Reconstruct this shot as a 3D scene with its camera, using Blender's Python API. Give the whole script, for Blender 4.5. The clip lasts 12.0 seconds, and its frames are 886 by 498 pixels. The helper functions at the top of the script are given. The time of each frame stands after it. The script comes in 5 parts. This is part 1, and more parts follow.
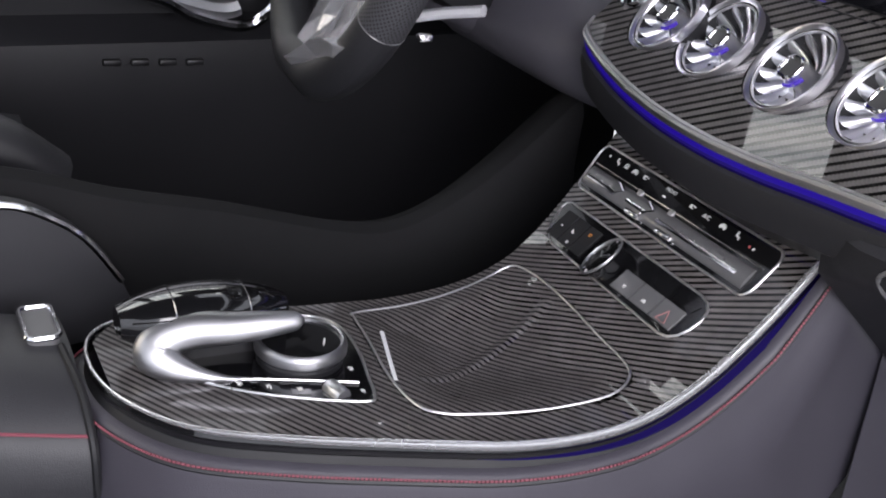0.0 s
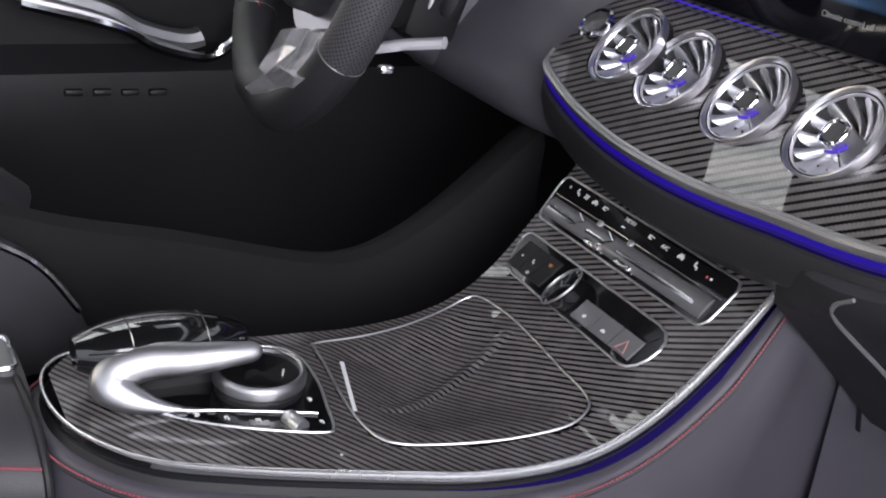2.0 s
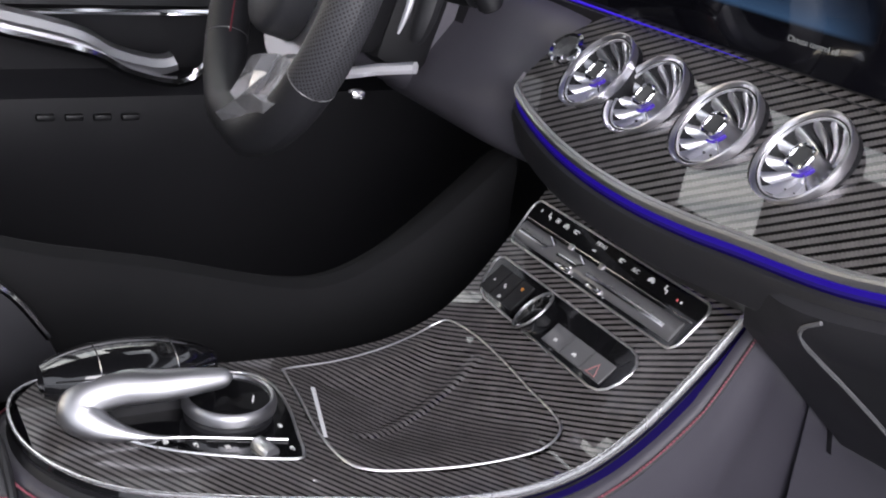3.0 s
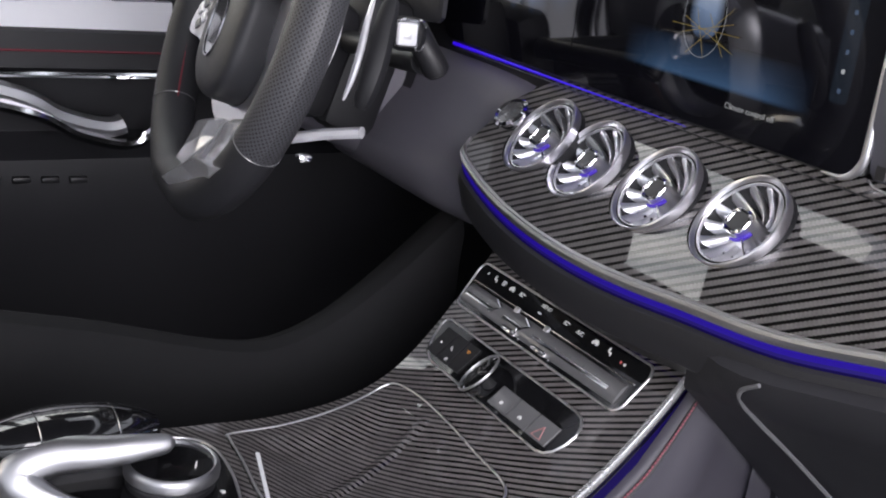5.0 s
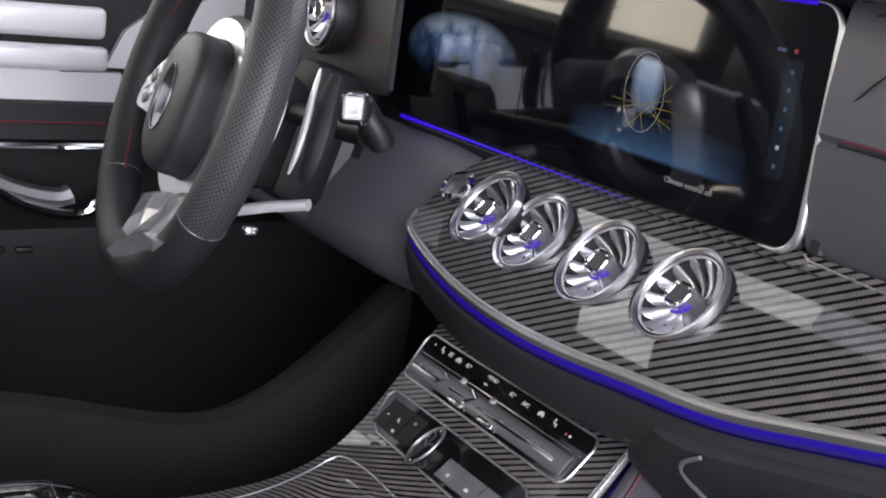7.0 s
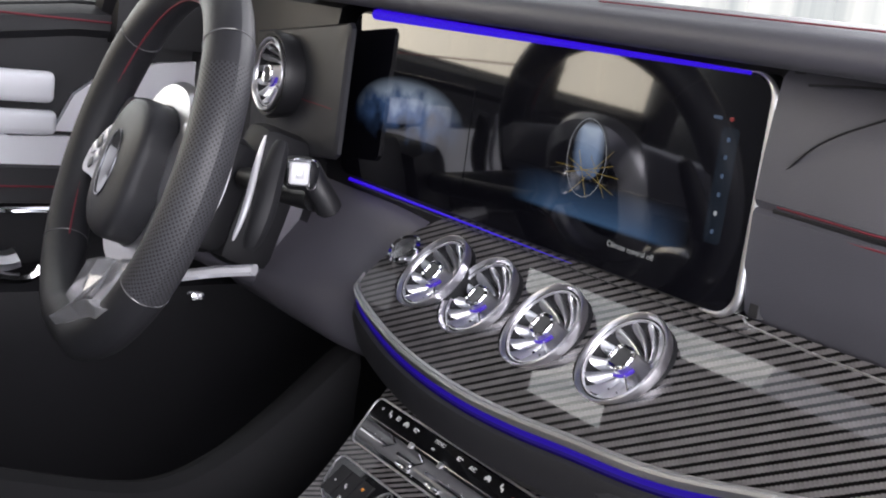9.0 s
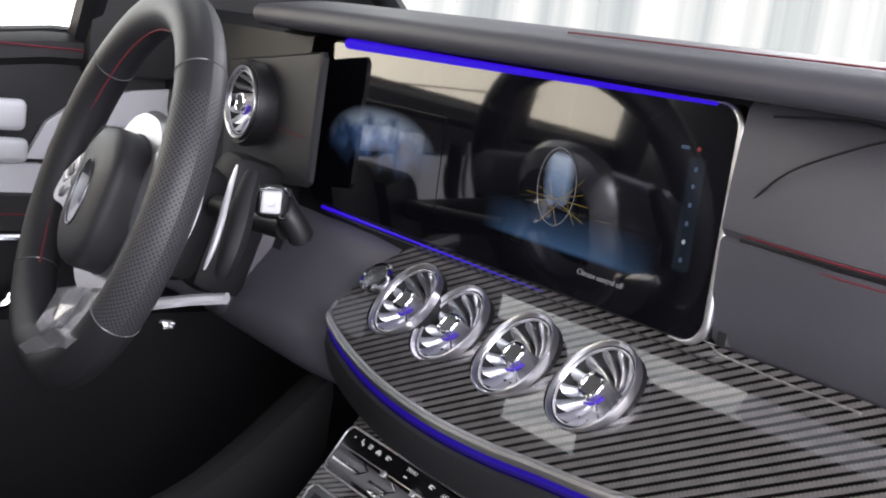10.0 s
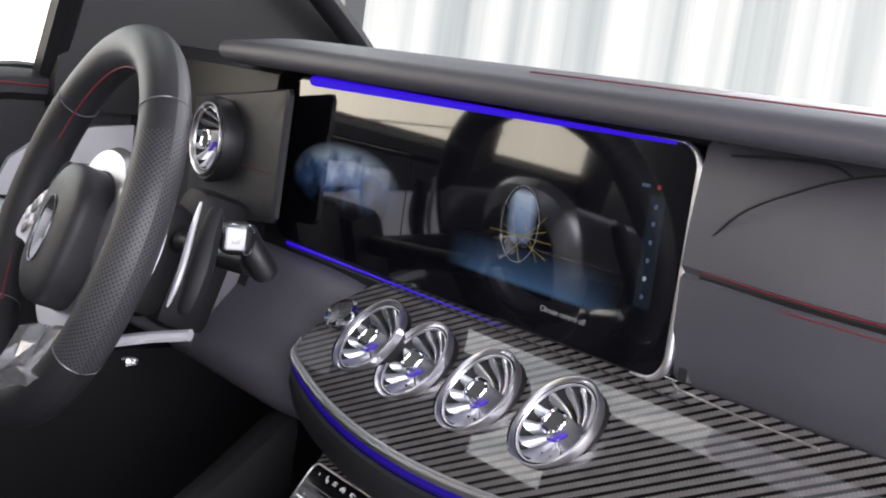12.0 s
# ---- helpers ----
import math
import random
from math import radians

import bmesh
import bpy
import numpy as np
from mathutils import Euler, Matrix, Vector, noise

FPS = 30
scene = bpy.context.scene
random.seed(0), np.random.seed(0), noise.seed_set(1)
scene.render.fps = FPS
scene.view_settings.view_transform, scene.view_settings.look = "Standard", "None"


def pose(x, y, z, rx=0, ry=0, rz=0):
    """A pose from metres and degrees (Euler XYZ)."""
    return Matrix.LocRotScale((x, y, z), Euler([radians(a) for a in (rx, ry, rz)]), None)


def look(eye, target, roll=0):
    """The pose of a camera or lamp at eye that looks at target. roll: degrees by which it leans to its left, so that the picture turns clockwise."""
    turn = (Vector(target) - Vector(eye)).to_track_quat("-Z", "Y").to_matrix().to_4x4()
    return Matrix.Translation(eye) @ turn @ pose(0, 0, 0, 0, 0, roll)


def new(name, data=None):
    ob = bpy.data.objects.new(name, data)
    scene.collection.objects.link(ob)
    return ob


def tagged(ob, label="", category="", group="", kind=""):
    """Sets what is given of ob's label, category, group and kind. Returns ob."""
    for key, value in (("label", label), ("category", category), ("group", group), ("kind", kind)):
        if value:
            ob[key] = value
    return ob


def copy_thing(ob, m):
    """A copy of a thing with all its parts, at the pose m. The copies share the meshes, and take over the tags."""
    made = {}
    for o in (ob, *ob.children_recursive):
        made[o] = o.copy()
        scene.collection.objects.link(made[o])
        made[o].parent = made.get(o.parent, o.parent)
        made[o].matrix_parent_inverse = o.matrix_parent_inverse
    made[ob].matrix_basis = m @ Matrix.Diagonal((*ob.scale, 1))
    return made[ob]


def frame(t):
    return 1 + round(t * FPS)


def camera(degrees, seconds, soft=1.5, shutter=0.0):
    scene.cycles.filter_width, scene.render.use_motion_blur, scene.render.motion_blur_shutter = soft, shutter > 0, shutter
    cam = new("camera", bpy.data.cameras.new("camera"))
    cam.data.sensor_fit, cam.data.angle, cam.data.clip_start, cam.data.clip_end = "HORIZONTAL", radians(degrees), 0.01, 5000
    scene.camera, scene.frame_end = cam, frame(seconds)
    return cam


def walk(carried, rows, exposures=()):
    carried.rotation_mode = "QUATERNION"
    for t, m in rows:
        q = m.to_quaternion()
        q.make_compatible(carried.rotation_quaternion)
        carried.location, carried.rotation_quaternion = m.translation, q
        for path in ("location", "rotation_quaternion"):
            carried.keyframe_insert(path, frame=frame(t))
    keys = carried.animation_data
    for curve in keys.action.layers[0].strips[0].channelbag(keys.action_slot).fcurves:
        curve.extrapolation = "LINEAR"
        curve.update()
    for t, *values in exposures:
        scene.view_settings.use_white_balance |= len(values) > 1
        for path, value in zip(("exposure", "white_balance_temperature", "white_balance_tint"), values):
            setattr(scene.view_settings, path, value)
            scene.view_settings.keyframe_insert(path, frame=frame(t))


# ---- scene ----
cam = camera(42.4, 12.0, soft=2.0)
PATH = [
    (0, (0.5468, -0.6443, 0.9722), (-0.6950, 0.0437, 0.3255), 6.1),
    (0.5, (0.5483, -0.6427, 0.9706), (-0.6942, 0.0507, 0.3302), 6.2),
    (1, (0.5483, -0.6443, 0.9729), (-0.6903, 0.0616, 0.3404), 6.4),
    (1.5, (0.5491, -0.6412, 0.9729), (-0.6911, 0.0741, 0.3544), 6.5),
    (2, (0.5515, -0.6388, 0.9729), (-0.6880, 0.0913, 0.3692), 6.7),
    (2.5, (0.5522, -0.6365, 0.9737), (-0.6848, 0.1084, 0.3833), 6.8),
    (3, (0.5538, -0.6326, 0.9753), (-0.6833, 0.1248, 0.4028), 6.8),
    (5, (0.5616, -0.6271, 0.9815), (-0.6755, 0.1880, 0.4909), 7.3),
    (5.5, (0.5616, -0.6256, 0.9839), (-0.6731, 0.2036, 0.5143), 7.4),
    (6, (0.5647, -0.6240, 0.9862), (-0.6708, 0.2184, 0.5400), 7.4),
    (6.5, (0.5655, -0.6248, 0.9885), (-0.6669, 0.2324, 0.5650), 7.5),
    (7, (0.5678, -0.6217, 0.9917), (-0.6638, 0.2480, 0.5900), 7.6),
    (9, (0.5749, -0.6146, 1.0010), (-0.6451, 0.3034, 0.6804), 7.7),
    (9.5, (0.5764, -0.6162, 1.0041), (-0.6365, 0.3159, 0.6999), 7.8),
    (10, (0.5795, -0.6146, 1.0057), (-0.6287, 0.3307, 0.7218), 7.8),
    (10.5, (0.5811, -0.6154, 1.0065), (-0.6201, 0.3440, 0.7413), 7.9),
    (11, (0.5834, -0.6139, 1.0073), (-0.6139, 0.3541, 0.7577), 7.9),
    (11.5, (0.5850, -0.6139, 1.0088), (-0.6100, 0.3604, 0.7686), 7.9),
    (12, (0.5850, -0.6146, 1.0096), (-0.6068, 0.3643, 0.7764), 8.0),
]
walk(cam, [(t, look(eye, target, roll)) for t, eye, target, roll in PATH])

# world and light
world = bpy.data.worlds.new("studio")
scene.world = world
world.use_nodes = True
wbg = world.node_tree.nodes["Background"]
wbg.inputs[0].default_value = (0.86, 0.89, 1.0, 1)
wbg.inputs[1].default_value = 1.5


def area_lamp(name, eye, target, sx, sy, power, color=(1, 1, 1)):
    d = bpy.data.lights.new(name, "AREA")
    d.shape, d.size, d.size_y, d.energy, d.color = "RECTANGLE", sx, sy, power, color
    ob = new(name, d)
    ob.matrix_world = look(eye, target)
    return ob


area_lamp("windscreen_daylight", (-0.1, 0.95, 1.5), (-0.1, -0.2, 0.8), 1.2, 0.5, 14, (0.96, 0.94, 1.0))
area_lamp("open_door_daylight", (1.25, -0.5, 1.25), (-0.50, -0.1, 0.78), 1.1, 0.9, 29, (0.98, 0.94, 1.0))


# ---- materials ----
def mat(name, color=(0.5, 0.5, 0.5), rough=0.5, metal=0.0, coat=0.0, emit=None, power=0.0, grain=0.0, grain_size=900.0,
        var=0.0, bump=0.0, spec=0.5):
    m = bpy.data.materials.new(name)
    m.use_nodes = True
    nt = m.node_tree
    b = nt.nodes["Principled BSDF"]
    b.inputs["Base Color"].default_value = (*color, 1)
    b.inputs["Roughness"].default_value = rough
    b.inputs["Metallic"].default_value = metal
    b.inputs["Specular IOR Level"].default_value = spec
    b.inputs["Coat Weight"].default_value = coat
    b.inputs["Coat Roughness"].default_value = 0.03
    if emit:
        b.inputs["Emission Color"].default_value = (*emit, 1)
        b.inputs["Emission Strength"].default_value = power
    if var or bump or grain:
        tc = nt.nodes.new("ShaderNodeTexCoord")
        n1 = nt.nodes.new("ShaderNodeTexNoise")
        n1.inputs["Scale"].default_value = 14
        n1.inputs["Detail"].default_value = 4
        nt.links.new(tc.outputs["Object"], n1.inputs["Vector"])
        n2 = nt.nodes.new("ShaderNodeTexVoronoi")
        n2.inputs["Scale"].default_value = grain_size
        nt.links.new(tc.outputs["Object"], n2.inputs["Vector"])
        if var:
            mix = nt.nodes.new("ShaderNodeMixRGB")
            mix.inputs[1].default_value = (*[c * (1 - var) for c in color], 1)
            mix.inputs[2].default_value = (*[min(1, c * (1 + var)) for c in color], 1)
            nt.links.new(n1.outputs["Fac"], mix.inputs[0])
            nt.links.new(mix.outputs[0], b.inputs["Base Color"])
            mr = nt.nodes.new("ShaderNodeMapRange")
            mr.inputs["To Min"].default_value = rough * 0.85
            mr.inputs["To Max"].default_value = min(1, rough * 1.2)
            nt.links.new(n1.outputs["Fac"], mr.inputs["Value"])
            nt.links.new(mr.outputs[0], b.inputs["Roughness"])
        if bump:
            bp = nt.nodes.new("ShaderNodeBump")
            bp.inputs["Strength"].default_value = bump
            bp.inputs["Distance"].default_value = 0.0006
            nt.links.new(n2.outputs["Distance"], bp.inputs["Height"])
            nt.links.new(bp.outputs[0], b.inputs["Normal"])
    return m


def math_node(nt, op, a, b=None):
    n = nt.nodes.new("ShaderNodeMath")
    n.operation = op
    for i, v in enumerate((a, b)):
        if v is None:
            continue
        if isinstance(v, (int, float)):
            n.inputs[i].default_value = v
        else:
            nt.links.new(v, n.inputs[i])
    return n.outputs[0]


def carbon_material(name, tow, turn, dark, light):
    """Twill weave under clear lacquer; the UV map is in metres."""
    m = mat(name, (0.02, 0.02, 0.02), 0.42, 0.0, 1.0)
    nt = m.node_tree
    b = nt.nodes["Principled BSDF"]
    b.inputs["Coat Roughness"].default_value = 0.015
    b.inputs["Specular IOR Level"].default_value = 0.12
    uv = nt.nodes.new("ShaderNodeUVMap")
    rot = nt.nodes.new("ShaderNodeVectorRotate")
    rot.rotation_type = "Z_AXIS"
    rot.inputs["Angle"].default_value = radians(turn)
    nt.links.new(uv.outputs[0], rot.inputs["Vector"])
    sep = nt.nodes.new("ShaderNodeSeparateXYZ")
    nt.links.new(rot.outputs[0], sep.inputs[0])
    # stripes of the twill, with finely stepped edges
    along = math_node(nt, "FRACT", math_node(nt, "DIVIDE", sep.outputs[0], tow * 0.36))
    across = math_node(nt, "ADD", math_node(nt, "DIVIDE", sep.outputs[1], tow), math_node(nt, "MULTIPLY", along, 0.10))
    fr = math_node(nt, "ABSOLUTE", math_node(nt, "SUBTRACT", math_node(nt, "FRACT", across), 0.5))
    step = nt.nodes.new("ShaderNodeMapRange")
    step.inputs["From Min"].default_value, step.inputs["From Max"].default_value = 0.16, 0.24
    nt.links.new(fr, step.inputs["Value"])
    over = step.outputs[0]
    edge = math_node(nt, "MULTIPLY", along, 0.22)
    noise_n = nt.nodes.new("ShaderNodeTexNoise")
    noise_n.inputs["Scale"].default_value = 60
    nt.links.new(uv.outputs[0], noise_n.inputs["Vector"])
    k = math_node(nt, "MULTIPLY", over, math_node(nt, "SUBTRACT", 1.0, edge))
    k = math_node(nt, "MULTIPLY", k, math_node(nt, "ADD", 0.55, math_node(nt, "MULTIPLY", noise_n.outputs["Fac"], 0.9)))
    mix = nt.nodes.new("ShaderNodeMixRGB")
    mix.inputs[1].default_value = (*dark, 1)
    mix.inputs[2].default_value = (*light, 1)
    nt.links.new(k, mix.inputs[0])
    nt.links.new(mix.outputs[0], b.inputs["Base Color"])
    return m


def perforated_material(name, color, pitch, hole):
    m = mat(name, color, 0.5, var=0.12)
    nt = m.node_tree
    b = nt.nodes["Principled BSDF"]
    uv = nt.nodes.new("ShaderNodeUVMap")
    sep = nt.nodes.new("ShaderNodeSeparateXYZ")
    nt.links.new(uv.outputs[0], sep.inputs[0])
    a = math_node(nt, "DIVIDE", math_node(nt, "ADD", sep.outputs[0], sep.outputs[1]), pitch)
    c = math_node(nt, "DIVIDE", math_node(nt, "SUBTRACT", sep.outputs[0], sep.outputs[1]), pitch)
    da = math_node(nt, "SUBTRACT", math_node(nt, "FRACT", a), 0.5)
    dc = math_node(nt, "SUBTRACT", math_node(nt, "FRACT", c), 0.5)
    r = math_node(nt, "SQRT", math_node(nt, "ADD", math_node(nt, "MULTIPLY", da, da), math_node(nt, "MULTIPLY", dc, dc)))
    h = math_node(nt, "LESS_THAN", r, hole)
    mix = nt.nodes.new("ShaderNodeMixRGB")
    mix.inputs[1].default_value = (*color, 1)
    mix.inputs[2].default_value = (0.004, 0.004, 0.004, 1)
    nt.links.new(h, mix.inputs[0])
    nt.links.new(mix.outputs[0], b.inputs["Base Color"])
    return m


CARBON = carbon_material("carbon_twill", 0.0058, -32, (0.0016, 0.0013, 0.0014), (0.150, 0.138, 0.140))
CARBON_DASH = carbon_material("dash_carbon_twill", 0.0083, -39, (0.0016, 0.0013, 0.0014), (0.135, 0.126, 0.127))
CHROME = mat("bright_chrome", (0.86, 0.86, 0.88), 0.10, 1.0)
SATIN = mat("satin_silver", (0.70, 0.70, 0.72), 0.38, 1.0, var=0.06)
ARCH = mat("matt_silver", (0.43, 0.43, 0.45), 0.40, 1.0, var=0.05)
EDGE_METAL = mat("bright_edge_metal", (0.93, 0.93, 0.95), 0.26, 0.85, var=0.03)
BRUSHED = mat("vent_silver", (0.80, 0.79, 0.83), 0.32, 1.0)
PIANO = mat("piano_black", (0.006, 0.006, 0.007), 0.10, 0.0, 1.0)
BLACK = mat("black_plastic", (0.012, 0.012, 0.014), 0.45, var=0.2, bump=0.1, grain_size=1500)
DARK = mat("dark_trim", (0.010, 0.010, 0.012), 0.6, var=0.25)
LEATHER = mat("anthracite_leather", (0.074, 0.073, 0.088), 0.46, var=0.16, bump=0.25, grain_size=1100)
LEATHER_M = mat("charcoal_leather", (0.028, 0.028, 0.032), 0.46, var=0.16, bump=0.25, grain_size=1100)
PALE = mat("pale_silver_paint", (0.90, 0.90, 0.94), 0.22, 0.35)
LEATHER_D = mat("black_leather", (0.018, 0.018, 0.021), 0.5, var=0.16, bump=0.25, grain_size=1100)
LEATHER_V = mat("grey_violet_leather", (0.054, 0.050, 0.064), 0.48, var=0.14, bump=0.2, grain_size=1100)
SPOKE = mat("satin_spoke_silver", (0.72, 0.72, 0.75), 0.32, 0.9, var=0.05)
BRIGHT_METAL = mat("cut_bright_metal", (0.92, 0.92, 0.95), 0.24, 0.8)
SHROUD = mat("violet_grey_plastic", (0.120, 0.114, 0.136), 0.42, var=0.1, bump=0.15, grain_size=1300)
PERF = perforated_material("perforated_leather", (0.05, 0.05, 0.056), 0.0042, 0.27)
STITCH = mat("red_thread", (0.17, 0.022, 0.035), 0.7)
PINK = mat("dusty_red_thread", (0.24, 0.06, 0.085), 0.7)
CARPET = mat("black_carpet", (0.012, 0.012, 0.014), 0.95, var=0.3, bump=0.5, grain_size=700)
BLUE = mat("blue_ambient_light", (0.006, 0.002, 0.08), 0.5, emit=(0.024, 0.0, 0.52), power=0.42)
BLUE_BRIGHT = mat("bright_blue_ambient_light", (0.006, 0.002, 0.08), 0.6, emit=(0.030, 0.0, 0.75), power=0.85)
BLUE_MID = mat("soft_blue_ambient_light", (0.005, 0.002, 0.06), 0.7, emit=(0.02, 0.0, 0.48), power=0.2)
BLUE_DIM = mat("dim_blue_ambient_light", (0.003, 0.001, 0.03), 0.8, emit=(0.02, 0.0, 0.34), power=0.10, spec=0.1)
VIOLET = mat("violet_vent_light", (0.05, 0.03, 0.3), 0.5, emit=(0.12, 0.05, 0.75), power=0.36)
GLASS_BLACK = mat("black_display_glass", (0.004, 0.004, 0.006), 0.06, 0.0, 1.0)
ICON = mat("white_legend", (0.7, 0.7, 0.7), 0.5, emit=(0.8, 0.8, 0.8), power=0.16)
ICON_RED = mat("red_legend", (0.5, 0.10, 0.10), 0.5, emit=(0.6, 0.12, 0.12), power=0.15)
HAZARD = mat("pale_red_legend", (0.45, 0.22, 0.22), 0.5)
ICON_AMBER = mat("amber_legend", (0.6, 0.25, 0.05), 0.5, emit=(0.8, 0.3, 0.05), power=0.2)
KEY = mat("key_grey", (0.13, 0.13, 0.135), 0.3, 0.0, 0.6)
SMOKE = mat("smoked_chrome", (0.40, 0.40, 0.42), 0.2, 0.9)
SILVER_TRIM = mat("bright_door_trim", (0.92, 0.92, 0.96), 0.35, 0.15, var=0.03)
WHITE_CAP = mat("pale_silver_cap", (0.82, 0.82, 0.85), 0.35)
HEADLINER = mat("dark_headliner", (0.03, 0.03, 0.033), 0.9, var=0.1)
STUDIO = mat("studio_floor_paint", (0.55, 0.55, 0.56), 0.6, var=0.08)


# ---- building helpers ----
def part(name, bm, material, parent=None, label="", smooth=True):
    bmesh.ops.recalc_face_normals(bm, faces=bm.faces)
    me = bpy.data.meshes.new(name)
    bm.to_mesh(me)
    bm.free()
    me.materials.append(material)
    if smooth:
        me.polygons.foreach_set("use_smooth", [True] * len(me.polygons))
        me.set_sharp_from_angle(angle=radians(38))
    ob = new(name, me)
    if parent:
        ob.parent = parent
    if label:
        ob["label"] = label
    return ob


def thing(name, label, category, kind="", group=""):
    return tagged(new(name), label, category, group, kind)


def grid(rows, uvs=None, closed_u=False, closed_v=False, cap=False):
    """Quads over rows of points; uvs: the same rows of (u, v) in metres."""
    bm = bmesh.new()
    lay = bm.loops.layers.uv.new("UVMap") if uvs else None
    vs = [[bm.verts.new(p) for p in r] for r in rows]
    n, m = len(rows), len(rows[0])
    for i in range(n if closed_v else n - 1):
        for j in range(m if closed_u else m - 1):
            i2, j2 = (i + 1) % n, (j + 1) % m
            idx = ((i, j), (i, j2), (i2, j2), (i2, j))
            try:
                f = bm.faces.new([vs[a][b] for a, b in idx])
            except ValueError:
                continue
            if lay:
                for loop, (a, b) in zip(f.loops, idx):
                    loop[lay].uv = uvs[a][b]
    if cap:
        for r in (vs[0], vs[-1]):
            bm.faces.new(r)
    return bm


def spline(pts, n):
    """Catmull-Rom through the points, n steps a span."""
    P = [Vector(p) for p in pts]
    P = [P[0] * 2 - P[1]] + P + [P[-1] * 2 - P[-2]]
    out = []
    for i in range(1, len(P) - 2):
        a, b, c, d = P[i - 1:i + 3]
        for k in range(n):
            t = k / n
            out.append(0.5 * ((2 * b) + (c - a) * t + (2 * a - 5 * b + 4 * c - d) * t * t + (3 * b - a - 3 * c + d) * t ** 3))
    out.append(P[-2])
    return out


def ring_spline(pts, n):
    P = [Vector(p) for p in pts]
    m = len(P)
    out = []
    for i in range(m):
        a, b, c, d = P[i - 1], P[i], P[(i + 1) % m], P[(i + 2) % m]
        for k in range(n):
            t = k / n
            out.append(0.5 * ((2 * b) + (c - a) * t + (2 * a - 5 * b + 4 * c - d) * t * t + (3 * b - a - 3 * c + d) * t ** 3))
    return out


def tube(pts, r, seg=8, closed=False, flat=1.0, up=(0, 0, 1), taper=None):
    """A round or flattened bar along points; flat: its height over its width."""
    P = [Vector(p) for p in pts]
    n = len(P)
    rows = []
    for i, p in enumerate(P):
        a = P[(i - 1) % n] if closed or i else p
        b = P[(i + 1) % n] if closed or i < n - 1 else p
        t = (b - a).normalized()
        s = t.cross(Vector(up))
        s = s.normalized() if s.length > 1e-6 else Vector((1, 0, 0))
        w = s.cross(t)
        rr = r * (taper(i / (n - 1)) if taper else 1)
        rows.append([p + s * (rr * math.cos(q)) + w * (rr * flat * math.sin(q)) for q in (2 * math.pi * k / seg for k in range(seg))])
    return grid(rows, closed_u=True, closed_v=closed, cap=not closed)


def lathe(profile, seg=48):
    rows = [[(r * math.cos(a), r * math.sin(a), z) for a in (2 * math.pi * k / seg for k in range(seg))] for r, z in profile]
    return grid(rows, closed_u=True)


def box(sx, sy, sz, bevel=0.002, at=(0, 0, 0), seg=2):
    bm = bmesh.new()
    bmesh.ops.create_cube(bm, size=1)
    bmesh.ops.scale(bm, vec=(sx, sy, sz), verts=bm.verts)
    if bevel:
        bmesh.ops.bevel(bm, geom=list(bm.edges), offset=min(bevel, 0.45 * min(sx, sy, sz)), segments=seg, affect="EDGES", profile=0.5)
    bmesh.ops.translate(bm, vec=at, verts=bm.verts)
    return bm


def slab(outline, lo, hi, place=None, inset=0.0):
    """A plate between two levels over a closed outline of (a, b); place(a, b, h) puts it on a surface."""
    place = place or (lambda a, b, h: (a, b, h))
    cx = sum(p[0] for p in outline) / len(outline)
    cy = sum(p[1] for p in outline) / len(outline)
    bm = bmesh.new()

    def ring(k, h):
        return [bm.verts.new(place(cx + (a - cx) * k, cy + (b - cy) * k, h)) for a, b in ((p[0], p[1]) for p in outline)]
    steps = [ring(1, lo), ring(1, hi - inset), ring(1 - inset * 12, hi)] if inset else [ring(1, lo), ring(1, hi)]
    for k in (0.72, 0.44, 0.16):
        steps.append(ring(k, hi))
    n = len(outline)
    for r, q in zip(steps, steps[1:]):
        for i in range(n):
            bm.faces.new((r[i], r[(i + 1) % n], q[(i + 1) % n], q[i]))
    bm.faces.new(steps[-1])
    bm.faces.new(list(reversed(steps[0])))
    return bm


def round_rect(x0, y0, x1, y1, r, n=5):
    out = []
    for cx, cy, a0 in ((x1 - r, y1 - r, 0), (x0 + r, y1 - r, 90), (x0 + r, y0 + r, 180), (x1 - r, y0 + r, 270)):
        for k in range(n + 1):
            a = radians(a0 + 90 * k / n)
            out.append((cx + r * math.cos(a), cy + r * math.sin(a)))
    return out


def dense(outline, step=0.006):
    out = []
    for i, p in enumerate(outline):
        q = outline[(i + 1) % len(outline)]
        k = max(1, int(math.dist(p, q) / step))
        out += [(p[0] + (q[0] - p[0]) * j / k, p[1] + (q[1] - p[1]) * j / k) for j in range(k)]
    return out


def moved(bm, m):
    bmesh.ops.transform(bm, matrix=m, verts=bm.verts)
    return bm


def merged(*parts):
    """Several bmeshes of one part in one."""
    out = parts[0]
    for q in parts[1:]:
        me = bpy.data.meshes.new("joint")
        q.to_mesh(me)
        q.free()
        out.from_mesh(me)
        bpy.data.meshes.remove(me)
    return out


def text_bm(words, size, m, depth=0.0002):
    cu = bpy.data.curves.new("words", "FONT")
    cu.body, cu.size, cu.extrude, cu.align_x, cu.align_y = words, size, depth, "CENTER", "CENTER"
    ob = bpy.data.objects.new("words", cu)
    scene.collection.objects.link(ob)
    me = bpy.data.meshes.new_from_object(ob.evaluated_get(bpy.context.evaluated_depsgraph_get()))
    bpy.data.objects.remove(ob)
    bm = bmesh.new()
    bm.from_mesh(me)
    bpy.data.meshes.remove(me)
    return moved(bm, m)


